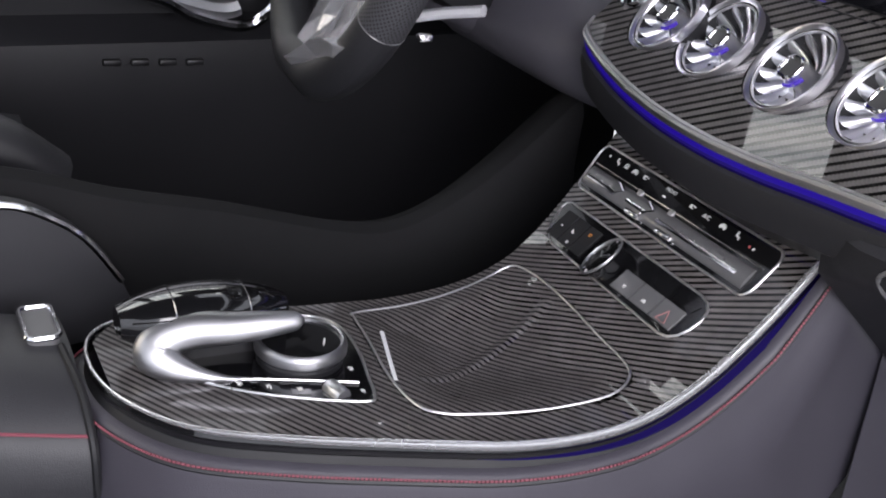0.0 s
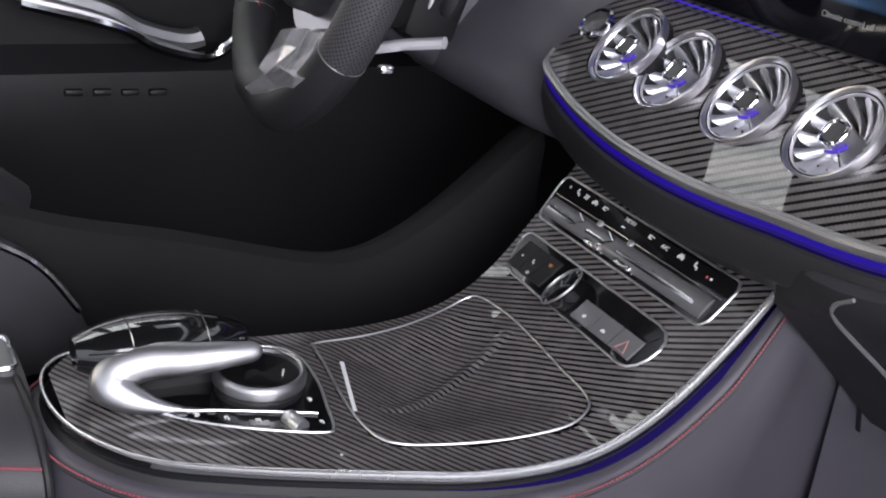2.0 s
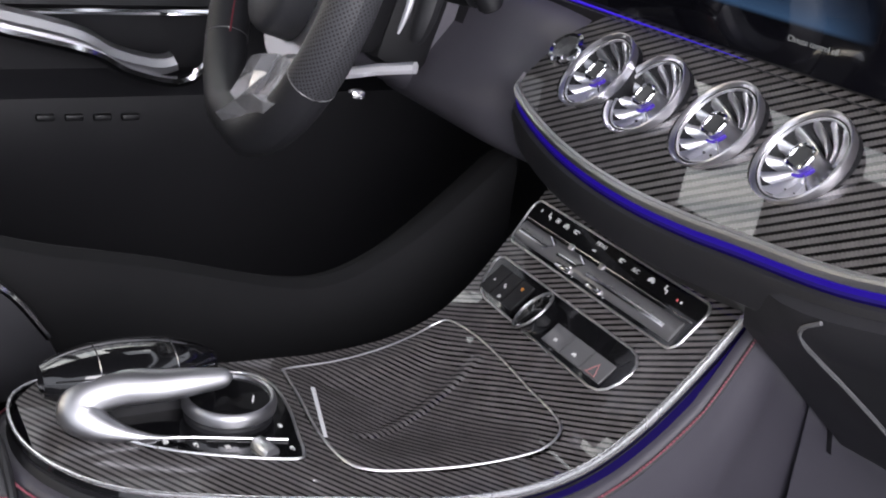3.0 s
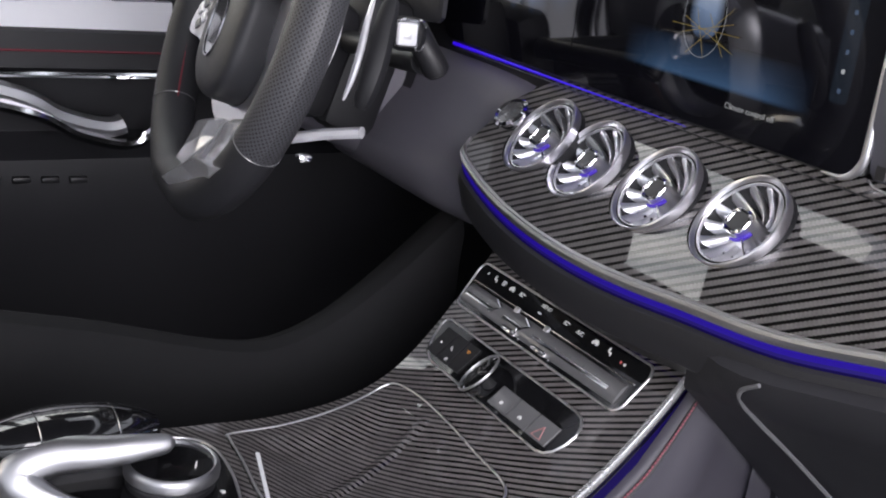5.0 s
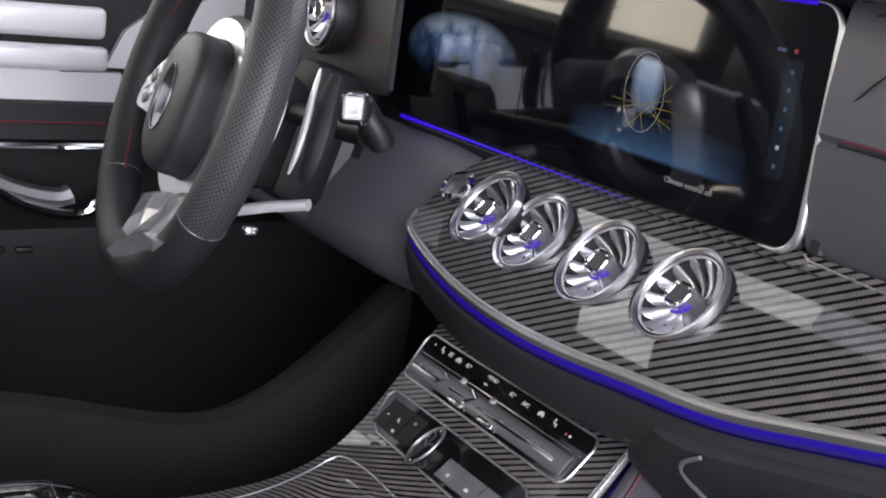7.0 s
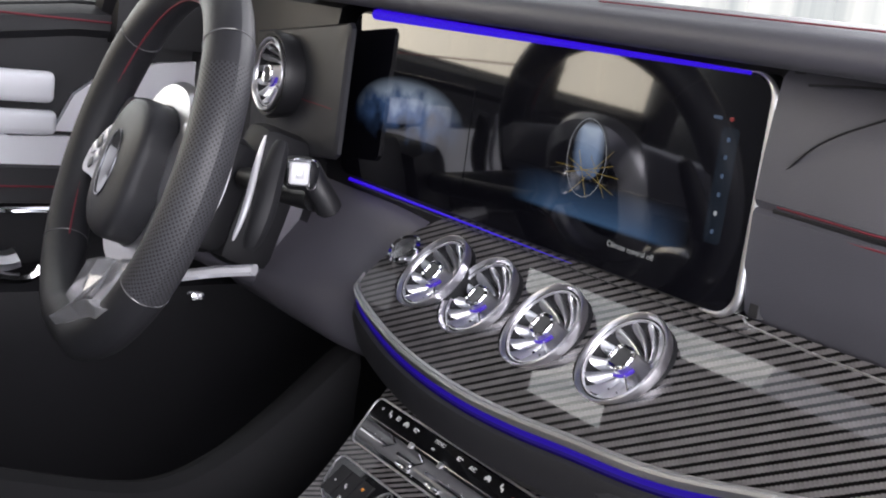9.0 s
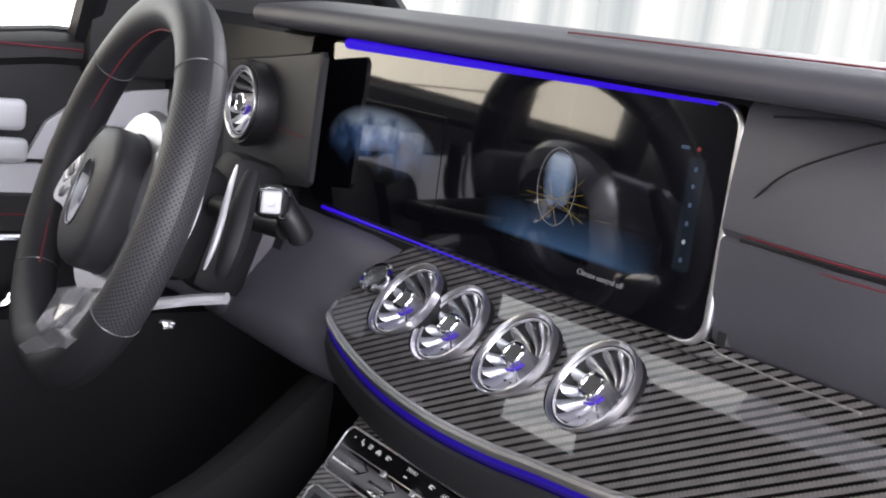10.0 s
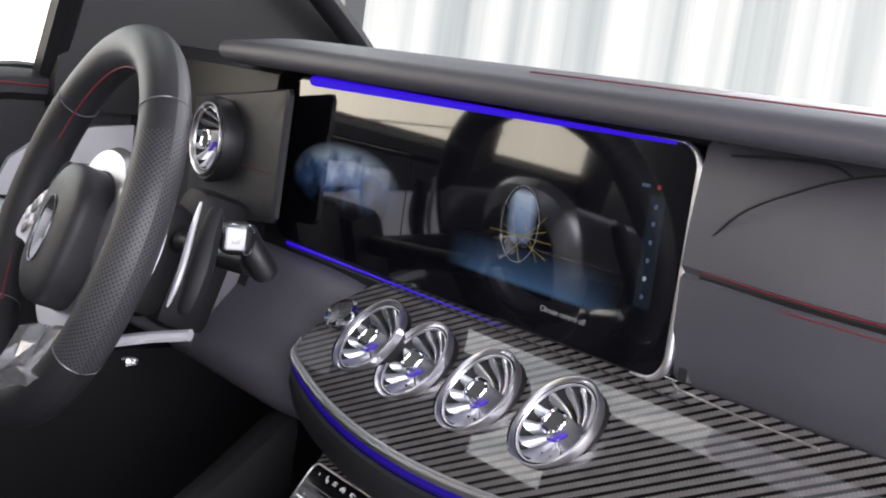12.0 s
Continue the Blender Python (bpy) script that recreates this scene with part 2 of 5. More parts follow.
# ---- the ramp of the centre console ----
YK = (-0.62, -0.50, -0.40, -0.30, -0.245, -0.1944, -0.1452, -0.0977, -0.0528, -0.0057, 0.04, 0.08)
ZK = (0.517, 0.517, 0.516, 0.514, 0.5125, 0.5155, 0.5245, 0.5480, 0.5855, 0.6362, 0.690, 0.74)
MK = np.gradient(np.array(ZK), np.array(YK))


def ramp(y):
    y = min(max(y, YK[0]), YK[-1])
    i = min(max(int(np.searchsorted(YK, y)) - 1, 0), len(YK) - 2)
    h = YK[i + 1] - YK[i]
    t = (y - YK[i]) / h
    return float((2 * t ** 3 - 3 * t * t + 1) * ZK[i] + (t ** 3 - 2 * t * t + t) * h * MK[i]
                 + (-2 * t ** 3 + 3 * t * t) * ZK[i + 1] + (t ** 3 - t * t) * h * MK[i + 1])


def ramp_normal(y):
    s = (ramp(y + 0.003) - ramp(y - 0.003)) / 0.006
    return Vector((0, -s, 1)).normalized()


def on_ramp(x, y, h=0.0):
    return Vector((x, y, ramp(y))) + ramp_normal(y) * h


ARC_Y = np.linspace(-0.62, 0.08, 400)
ARC_S = np.concatenate([[0], np.cumsum(np.hypot(np.diff(ARC_Y), np.diff([ramp(v) for v in ARC_Y])))])


def arc(y):
    return float(np.interp(y, ARC_Y, ARC_S))


def ramp_frame(x, y, h=0.0, turn=0.0):
    """A frame on the ramp: X across the car, Y up the ramp, Z out of it."""
    n = ramp_normal(y)
    x_ax = Vector((1, 0, 0))
    y_ax = n.cross(x_ax)
    m = Matrix((x_ax, y_ax, n)).transposed().to_4x4()
    return Matrix.Translation(on_ramp(x, y, h)) @ m @ pose(0, 0, 0, 0, 0, turn)


# right edge of the carbon trim, from the dash to its round rear end
EDGE = ((-0.011, 0.07), (-0.011, 0.03), (-0.011, -0.006), (-0.0107, -0.053), (-0.010, -0.099), (-0.0095, -0.147), (-0.012, -0.197), (-0.026, -0.266),
        (-0.049, -0.3355), (-0.0748, -0.4015), (-0.1054, -0.4605), (-0.145, -0.494), (-0.190, -0.511), (-0.238, -0.511), (-0.266, -0.494), (-0.276, -0.46))
EDGE = [(p.x, p.y) for p in spline([(x, y, 0) for x, y in EDGE], 6)]
LEFT_EDGE = ((-0.276, -0.46), (-0.268, -0.40), (-0.259, -0.33), (-0.256, -0.26), (-0.258, -0.19), (-0.268, -0.12), (-0.286, -0.05), (-0.297, 0.03))


def edge_x(y, pts):
    ys = [p[1] for p in pts]
    xs = [p[0] for p in pts]
    o = np.argsort(ys)
    return float(np.interp(y, np.array(ys)[o], np.array(xs)[o]))


# outline of the stowage lid, round its middle
LID_POINTS = [(-0.234, -0.289), (-0.2365, -0.24), (-0.242, -0.193), (-0.249, -0.156), (-0.251, -0.136), (-0.243, -0.126), (-0.208, -0.1215), (-0.160, -0.1225),
       (-0.109, -0.1265), (-0.073, -0.1285), (-0.054, -0.134), (-0.045, -0.150), (-0.0455, -0.175), (-0.052, -0.213), (-0.063, -0.260), (-0.071, -0.287),
       (-0.087, -0.3015), (-0.130, -0.3045), (-0.192, -0.297), (-0.226, -0.294)]
LID = [(p.x, p.y) for p in ring_spline([(x, y, 0) for x, y in LID_POINTS], 5)]
LID_MID = (-0.15, -0.21)
LID_POLAR = sorted((math.atan2(y - LID_MID[1], x - LID_MID[0]), math.hypot(x - LID_MID[0], y - LID_MID[1])) for x, y in LID)


def lid_share(x, y):
    """How far out a place lies on the lid: 0 in the middle, 1 on its edge."""
    a = math.atan2(y - LID_MID[1], x - LID_MID[0])
    return math.hypot(x - LID_MID[0], y - LID_MID[1]) / float(np.interp(a, [p[0] for p in LID_POLAR], [p[1] for p in LID_POLAR], period=2 * math.pi))


def lid_height(k):
    """The lid is level near its edge and dished in the middle."""
    return 0.0016 - 0.010 * max(0.0, 1 - (k / 0.86) ** 2) ** 1.3


def build_console():
    root = thing("centre_console", "carbon fibre centre console with chrome edging and stitched leather sides", "console")
    # carbon top: rows across the car
    right = [p for p in EDGE if p[0] > -0.2]
    ys = list(np.linspace(0.03, -0.505, 150))
    rows, uvs = [], []
    for y in ys:
        xr = edge_x(y, right)
        if y < -0.46:
            k = (-0.46 - y) / 0.051
            xl = -0.276 + 0.05 * max(0, k) ** 2.2 * 0.9
            xr = max(xr, xl + 0.004)
        else:
            xl = edge_x(y, LEFT_EDGE)
        across = [xl + (xr - xl) * i / 48 for i in range(49)]
        row = [on_ramp(x, y, -0.018 if lid_share(x, y) < 0.985 else 0.0) for x in across]
        rows.append(row)
        uvs.append([(p.x, arc(y)) for p in row])
    part("carbon_panel", grid(rows, uvs), CARBON, root, "glossy carbon fibre twill panel")
    # frames along the edge
    fr = []
    for i, (x, y) in enumerate(EDGE):
        a, b = EDGE[max(0, i - 1)], EDGE[min(len(EDGE) - 1, i + 1)]
        t = Vector((b[0] - a[0], b[1] - a[1], 0)).normalized()
        out = Vector((-t.y, t.x, 0))
        fr.append((on_ramp(x, y), out, ramp_normal(y), y))

    def band(offsets, slim=False):
        # the bright edge thins out towards the rear
        w = [float(np.interp(y, (-0.48, -0.40, -0.25), (0.34, 0.62, 0.86))) if slim else 1.0 for e, o, n, y in fr]
        return grid([[e + o * (a * k) + n * (h * k) for a, h in offsets] for (e, o, n, y), k in zip(fr, w)])
    part("chrome_edge", band(((-0.0034, -0.001), (-0.0030, 0.0016), (-0.0012, 0.0030), (0.0012, 0.0030), (0.0030, 0.0016), (0.0036, -0.0012), (0.0030, -0.0045), (0.0, -0.006)), True), EDGE_METAL, root, "polished chrome edge strip")
    part("shadow_gap", band(((0.0, -0.0012), (0.0015, -0.006), (-0.001, -0.010), (-0.001, -0.0137))), PIANO, root, "black recess under the edge")
    part("dark_strip", band(((-0.0012, -0.0135), (0.0006, -0.0165), (0.002, -0.0195))), DARK, root)
    part("light_strip", grid([[e + o * (-0.001 + 0.0034 * a * w) + n * (-0.0133 - 0.0057 * a * w) for a in (0, 0.5, 1)] for e, o, n, y in fr if y > -0.28 for w in (min(1, max(0.02, (y + 0.28) / 0.16)),)]), BLUE_DIM, root, "thin blue ambient light strip")
    rows = []
    for e, o, n, y in fr:
        top = 1 if y < -0.06 else max(0.25, min(1, (0.03 - y) / 0.09))
        pts = [e + o * a + n * (h * top) for a, h in ((0.0018, -0.0190), (0.0055, -0.0195), (0.009, -0.0215), (0.0115, -0.0262), (0.013, -0.033), (0.016, -0.045))]
        last = pts[-1]
        for d in (0.03, 0.08, 0.2, 0.3):
            pts.append(Vector((last.x + o.x * (0.008 - d * 0.05), last.y + o.y * (0.008 - d * 0.05), max(0.2, last.z - d))))
        rows.append(pts)
    part("leather_side", grid(rows), LEATHER_V, root, "grey leather side with stitched piping")
    path = [e + o * 0.0118 + n * (-0.0258 * (1 if y < -0.06 else max(0.25, min(1, (0.03 - y) / 0.09)))) for e, o, n, y in fr]
    part("piping", tube(path, 0.0022, 6), LEATHER_D, root, "dark piping")
    # red stitches, as short stretches of thread
    P = [e + o * 0.0135 + n * (-0.0222 * (1 if y < -0.06 else max(0.25, min(1, (0.03 - y) / 0.09)))) for e, o, n, y in fr]
    thread = []
    d = 0.0
    for a, b in zip(P, P[1:]):
        L = (b - a).length
        k = max(1, int(L / 0.0028))
        for q in range(k):
            s0 = a.lerp(b, q / k)
            s1 = a.lerp(b, (q + 0.68) / k)
            thread.append(tube([s0, s1], 0.0011, 4))
    part("red_stitching", merged(*thread), PINK, root, "line of red stitches")
    # driver's side, dark
    rows = []
    for i in range(40):
        y = 0.03 - 0.5 * i / 39
        x = edge_x(y, LEFT_EDGE)
        rows.append([on_ramp(x, y, -0.0005), on_ramp(x - 0.005, y, -0.006), on_ramp(x - 0.008, y, -0.02), Vector((x - 0.013, y, ramp(y) - 0.08)), Vector((x - 0.004, y, 0.2))])
    part("driver_side", grid(rows), LEATHER_D, root, "black leather driver side")
    # leather flank running forward under the dash
    rows = [[(0.008 + 0.001 * k, y, z) for k, z in enumerate((0.68, 0.55, 0.45, 0.3, 0.2))] for y in np.linspace(0.065, 0.5, 12)]
    part("leather_flank", grid(rows), LEATHER_V, root, "grey leather flank")
    return root


build_console()


# ---- console fittings ----
def rim(outline, h, r, place, flat=0.8):
    return tube([place(a, b, h) for a, b in outline], r, 6, closed=True, flat=flat)


def icon_bars(name, x, y, h, parent, bars, material=None, scale=1.0):
    """A small legend of plain bars; bars: (across, up, width, height) in millimetres."""
    m = ramp_frame(x, y, h)
    bms = [moved(box(w * 0.001 * scale, k * 0.001 * scale, 0.0003, 0), m @ pose(a * 0.001 * scale, b * 0.001 * scale, 0)) for a, b, w, k in bars]
    return part(name, merged(*bms), material or ICON, parent, smooth=False)


FAN = ((-1.6, 0, 1.6, 2.4), (0.2, 0.9, 1.6, 0.8), (0.2, -0.9, 1.6, 0.8), (2.0, 0.6, 1.2, 0.7))
CAR = ((0, -0.5, 5, 1.6), (0, 0.8, 3, 1.2), (-1.6, -1.5, 1.2, 0.8), (1.6, -1.5, 1.2, 0.8))
SEAT = ((-0.9, 0.7, 1.1, 2.6), (0.5, -0.8, 2.6, 1.0), (1.6, -1.8, 0.8, 1.5))
LINES = ((0, 1.1, 3.6, 0.7), (0, 0, 3.6, 0.7), (0, -1.1, 3.6, 0.7))


def build_climate_panel():
    root = thing("climate_panel", "black climate control strip with chrome rocker bar and white legends", "control panel")
    out = dense(round_rect(-0.287, -0.0475, -0.0395, -0.0145, 0.008))
    # the driver's end is square to the trim, the outer end swept
    out = [(x - 0.004 * (y + 0.031) / 0.016 * (1 if x < -0.2 else -0.4), y) for x, y in out]
    part("body", slab(out, -0.004, 0.0012, on_ramp), PIANO, root)
    part("chrome_frame", rim(out, 0.0012, 0.0013, on_ramp), SATIN, root, "bright chrome surround")
    part("divider", tube([on_ramp(x, -0.0282, 0.0016) for x in np.linspace(-0.283, -0.046, 30)], 0.0008, 6), SMOKE, root)
    # rocker bar: a rounded smoked-metal cylinder in a trough
    rows = []
    for x in np.linspace(-0.281, -0.050, 60):
        rows.append([on_ramp(x, -0.0372 + 0.0070 * math.cos(a), 0.0008 + 0.0036 * math.sin(a)) for a in np.linspace(0, math.pi, 13)])
    part("rocker_bar", grid(rows, cap=True), KEY, root, "smoked chrome rocker bar")
    # chrome strips laid on the bar to draw its glints
    for x0, x1 in ((-0.276, -0.232), (-0.214, -0.186), (-0.168, -0.062)):
        rows = [[on_ramp(x, -0.0385 + 0.0058 * math.cos(a), 0.0012 + 0.0042 * math.sin(a)) for a in np.linspace(1.35, 1.75, 4)] for x in np.linspace(x0, x1, 20)]
        part("rocker_glint", grid(rows), CHROME, root, "chrome strip standing in for the rocker's glint")
    for x in (-0.268, -0.255, -0.243, -0.136, -0.117, -0.098, -0.08):
        part("notch", moved(box(0.0012, 0.006, 0.0012, 0.0003), ramp_frame(x, -0.0372, 0.0046)), CHROME, root)
    for x in (-0.2225, -0.1765):
        a = on_ramp(x - 0.012, -0.0405, 0.0055)
        b = on_ramp(x, -0.0345, 0.0055)
        c = on_ramp(x - 0.012, -0.031, 0.005)
        part("pointer", merged(tube([a, b], 0.0012, 6), tube([b, c], 0.0012, 6)), CHROME, root, "chrome arrow mark")
        part("pointer_tab", moved(box(0.006, 0.006, 0.003, 0.001), ramp_frame(x + 0.014, -0.0295, 0.002)), SATIN, root)
        part("toggle", moved(box(0.022, 0.005, 0.004, 0.0015), ramp_frame(x + 0.026, -0.0435, 0.004)), CHROME, root, "chrome toggle edge")
    for x, bars in ((-0.274, ((0, 0, 0.9, 1.6),)), (-0.260, SEAT), (-0.247, LINES), (-0.233, CAR), (-0.217, FAN), (-0.149, FAN), (-0.108, CAR), (-0.089, SEAT)):
        icon_bars("legend", x, -0.0198, 0.0016, root, bars, scale=1.5)
    icon_bars("legend", -0.071, -0.022, 0.0016, root, ((-1.0, 0, 2.0, 2.2),), ICON_RED)
    icon_bars("legend", -0.067, -0.022, 0.0016, root, ((0, 0, 2.0, 2.2),), ICON)
    part("menu_legend", text_bm("MENU", 0.0052, ramp_frame(-0.181, -0.0185, 0.0016)), ICON, root, smooth=False)
    icon_bars("legend", -0.184, -0.0235, 0.0016, root, ((0, 0, 4.5, 1.6),))
    part("ac_legend", text_bm("A/C", 0.0056, ramp_frame(-0.129, -0.0205, 0.0016)), ICON, root, smooth=False)
    return root


def build_button_panel():
    root = thing("button_panel", "black switch panel with chrome frame, clock and hazard button", "control panel")
    out = dense([(-0.268, -0.0595), (-0.074, -0.0600), (-0.0635, -0.0615), (-0.0570, -0.0660), (-0.0548, -0.0725), (-0.0560, -0.0810), (-0.0600, -0.0890), (-0.0660, -0.0938), (-0.075, -0.0958),
                 (-0.245, -0.0925), (-0.256, -0.089), (-0.2665, -0.080), (-0.2745, -0.066), (-0.273, -0.0615)])
    part("body", slab(out, -0.004, 0.0012, on_ramp), PIANO, root)
    part("chrome_frame", rim(out, 0.0012, 0.0013, on_ramp), SATIN, root, "bright chrome surround")
    for x0, x1 in ((-0.152, -0.126), (-0.1245, -0.098), (-0.0965, -0.070)):
        k = 0.004
        o = [(x0, -0.0945 + k), (x1, -0.0945 + k), (x1, -0.0745), (x0, -0.0745)]
        part("key", slab(dense(o), 0.0006, 0.0028, on_ramp, inset=0.0004), KEY, root, "grey gloss push button")
    part("key_ledge", slab(dense([(-0.152, -0.0725), (-0.068, -0.0725), (-0.064, -0.066), (-0.150, -0.066)]), 0.0006, 0.0018, on_ramp), PIANO, root)
    a, b, c = on_ramp(-0.089, -0.089, 0.0031), on_ramp(-0.0775, -0.089, 0.0031), on_ramp(-0.0832, -0.080, 0.0031)
    part("hazard_mark", tube([a, b, c], 0.0007, 5, closed=True), HAZARD, root, "red warning triangle mark")
    icon_bars("legend", -0.111, -0.085, 0.0031, root, CAR)
    icon_bars("legend", -0.139, -0.085, 0.0031, root, LINES)
    for x0, x1 in ((-0.262, -0.245), (-0.243, -0.226), (-0.224, -0.207)):
        part("key", slab(dense([(x0, -0.088), (x1, -0.088), (x1, -0.065), (x0, -0.065)]), 0.0006, 0.0024, on_ramp, inset=0.0004), BLACK, root)
    icon_bars("legend", -0.253, -0.077, 0.0028, root, ((0, 0, 2.2, 1.6),))
    icon_bars("legend", -0.236, -0.076, 0.0028, root, SEAT)
    icon_bars("legend", -0.231, -0.085, 0.0028, root, LINES)
    icon_bars("legend", -0.216, -0.071, 0.0028, root, ((0, 0.8, 4, 1), (0, -0.9, 3, 1)), ICON_AMBER)
    # analogue clock standing in the panel
    clock = thing("clock", "round analogue clock with chrome bezel and dark dial", "clock")
    clock.matrix_world = ramp_frame(-0.173, -0.0800, 0.009) @ pose(0, 0, 0, 0, -24, 0)
    part("case", lathe(((0.0, -0.012), (0.014, -0.012), (0.0215, 0.002), (0.0, 0.002)), 40), PIANO, clock)
    part("bezel", lathe(((0.0214, 0.0030), (0.0224, 0.0040), (0.0224, 0.0054), (0.0217, 0.0058), (0.0211, 0.0044)), 40), SATIN, clock, "polished chrome bezel")
    part("dial", lathe(((0.0, 0.0042), (0.0208, 0.0042)), 40), PIANO, clock, "glossy black dial")
    part("minute_pointer", moved(box(0.0012, 0.017, 0.0006, 0.0002, (0, 0.007, 0)), pose(0, 0, 0.0052, 0, 0, -78)), SATIN, clock)
    part("hour_pointer", moved(box(0.0016, 0.011, 0.0006, 0.0002, (0, 0.004, 0)), pose(0, 0, 0.0048, 0, 0, 60)), SATIN, clock)
    for k in range(12):
        part("hour_mark", moved(box(0.0007, 0.0022, 0.0004, 0), pose(0, 0, 0.0046, 0, 0, 30 * k) @ pose(0, 0.0185, 0)), SATIN, clock)
    return root


def build_lid():
    root = thing("stowage_lid", "curved carbon fibre roller lid framed in thin chrome", "lid")
    out = LID
    rows, uvs = [], []
    cx, cy = LID_MID
    for k in (1, 0.97, 0.93, 0.88, 0.84, 0.8, 0.75, 0.7, 0.62, 0.54, 0.46, 0.38, 0.3, 0.2, 0.1, 0.02):
        r = [(cx + (a - cx) * k, cy + (b - cy) * k) for a, b in out]
        # the lid is slightly hollow in the middle
        rows.append([on_ramp(a, b, lid_height(k)) for a, b in r])
        uvs.append([(a, arc(b)) for a, b in r])
    part("carbon_lid", grid(rows, uvs, closed_u=True), CARBON, root, "glossy carbon fibre twill lid")
    part("chrome_frame", rim(out, 0.0018, 0.0011, on_ramp), SATIN, root, "thin chrome line")
    # low rib forward from the finger bar, added to draw a curved reflection
    rows, uvs = [], []
    highlight_rib = spline([(-0.124, -0.280, 0), (-0.126, -0.257, 0), (-0.1403, -0.2256, 0), (-0.157, -0.191, 0), (-0.1705, -0.1615, 0), (-0.178, -0.140, 0), (-0.181, -0.128, 0)], 6)
    for i, p in enumerate(highlight_rib):
        t = i / (len(highlight_rib) - 1)
        k = math.sin(math.pi * min(1, 0.08 + t * 0.92)) ** 0.4
        rows.append([on_ramp(p.x + a, p.y, lid_height(lid_share(p.x + a, p.y)) + h * k - 0.0004) for a, h in ((-0.009, 0.0), (-0.0045, 0.0014), (0.0, 0.0027), (0.0035, 0.0020), (0.007, 0.0))])
        uvs.append([(q.x, arc(p.y)) for q in rows[-1]])
    part("highlight_rib", grid(rows, uvs), CARBON, root, "low glossy rib added to catch a curved highlight")
    part("finger_slot", tube([on_ramp(x, -0.281 - 0.003 * k, 0.001) for k, x in enumerate(np.linspace(-0.198, -0.123, 8) )], 0.0022, 6, flat=0.6), WHITE_CAP, root, "chrome finger bar")
    return root


def build_selector():
    """Silver hand rest with touch pad over a rotary controller."""
    root = thing("touchpad_controller", "satin silver arched hand rest with glossy black touchpad top", "controller")
    # tray in black gloss with a chrome outline
    tray = [(p.x, p.y) for p in ring_spline([(-0.182, -0.452, 0), (-0.160, -0.440, 0), (-0.136, -0.410, 0), (-0.116, -0.372, 0), (-0.102, -0.335, 0), (-0.108, -0.326, 0),
                                             (-0.135, -0.320, 0), (-0.175, -0.312, 0), (-0.215, -0.312, 0), (-0.238, -0.33, 0), (-0.245, -0.38, 0), (-0.24, -0.44, 0), (-0.215, -0.46, 0)], 4)]
    part("tray", slab(tray, -0.003, 0.0012, on_ramp), PIANO, root, "piano black tray")
    part("tray_frame", rim(tray, 0.0014, 0.0012, on_ramp), SATIN, root, "chrome tray outline")
    part("tray_rail", tube([on_ramp(x, y, 0.0026) for x, y in ((-0.157, -0.424), (-0.1515, -0.402), (-0.139, -0.366), (-0.1265, -0.331))], 0.0011, 6), SATIN, root, "chrome rail")
    for x, y, bars in ((-0.150, -0.417, CAR), (-0.139, -0.398, FAN), (-0.130, -0.377, LINES)):
        part("key", slab(dense([(x - 0.009, y - 0.005), (x + 0.005, y - 0.008), (x + 0.009, y + 0.006), (x - 0.005, y + 0.009)]), 0.001, 0.0021, on_ramp, inset=0.0003), PIANO, root)
        icon_bars("legend", x, y, 0.0026, root, bars, scale=1.2)
    roller = moved(lathe(((0.0, -0.0095), (0.0062, -0.0095), (0.0068, -0.0085), (0.0068, 0.0085), (0.0062, 0.0095), (0.0, 0.0095)), 24), ramp_frame(-0.120, -0.352, 0.0015) @ pose(0, 0, 0, 0, 90, 15))
    part("volume_roller", roller, SATIN, root, "knurled silver volume roller")
    icon_bars("legend", -0.116, -0.332, 0.0016, root, FAN)
    icon_bars("legend", -0.149, -0.3285, 0.0016, root, CAR)
    # hand rest: from its foot on the rail back, up round the elbow and forward over the dial
    spine = [(-0.152, -0.402, 0.518), (-0.157, -0.424, 0.5195), (-0.1625, -0.443, 0.523), (-0.171, -0.461, 0.5285), (-0.180, -0.4715, 0.536), (-0.185, -0.465, 0.5445), (-0.182, -0.443, 0.551), (-0.173, -0.416, 0.553), (-0.168, -0.392, 0.555), (-0.167, -0.368, 0.555), (-0.1672, -0.362, 0.5545)]
    tall = (0.0012, 0.0026, 0.0062, 0.0120, 0.0165, 0.0158, 0.0145, 0.0125, 0.0104, 0.0076, 0.0022)
    deep = (0.0020, 0.0040, 0.0075, 0.0110, 0.0130, 0.0135, 0.0125, 0.0110, 0.0095, 0.0080, 0.0024)
    sp = spline(spine, 6)
    n = len(sp)
    face = Vector((0.76, -0.22, 0.50)).normalized()
    rows = []
    for i, p in enumerate(sp):
        t = i / 6
        d = (sp[min(n - 1, i + 1)] - sp[max(0, i - 1)]).normalized()
        s = (face - d * face.dot(d)).normalized()
        w = s.cross(d)
        half, th = float(np.interp(t, range(11), deep)), float(np.interp(t, range(11), tall))
        rows.append([p - s * half * 0.6 + s * (half * math.copysign(abs(math.cos(q)) ** 0.85, math.cos(q))) + w * (th * math.copysign(abs(math.sin(q)) ** 0.85, math.sin(q))) for q in (2 * math.pi * k / 24 for k in range(24))])
    part("silver_arch", grid(rows, closed_u=True, cap=True), ARCH, root, "satin silver arch")
    # touch pad: glossy domed slab beyond the arch

    def dome(t, q):
        y = -0.492 + t * 0.128
        e = math.sin(math.pi * (0.06 + 0.88 * t)) ** 0.45
        return on_ramp(-0.214 + 0.004 * t + 0.030 * e * math.cos(q), y, 0.030 + 0.024 * e * math.copysign(abs(math.sin(q)) ** 0.7, math.sin(q)))
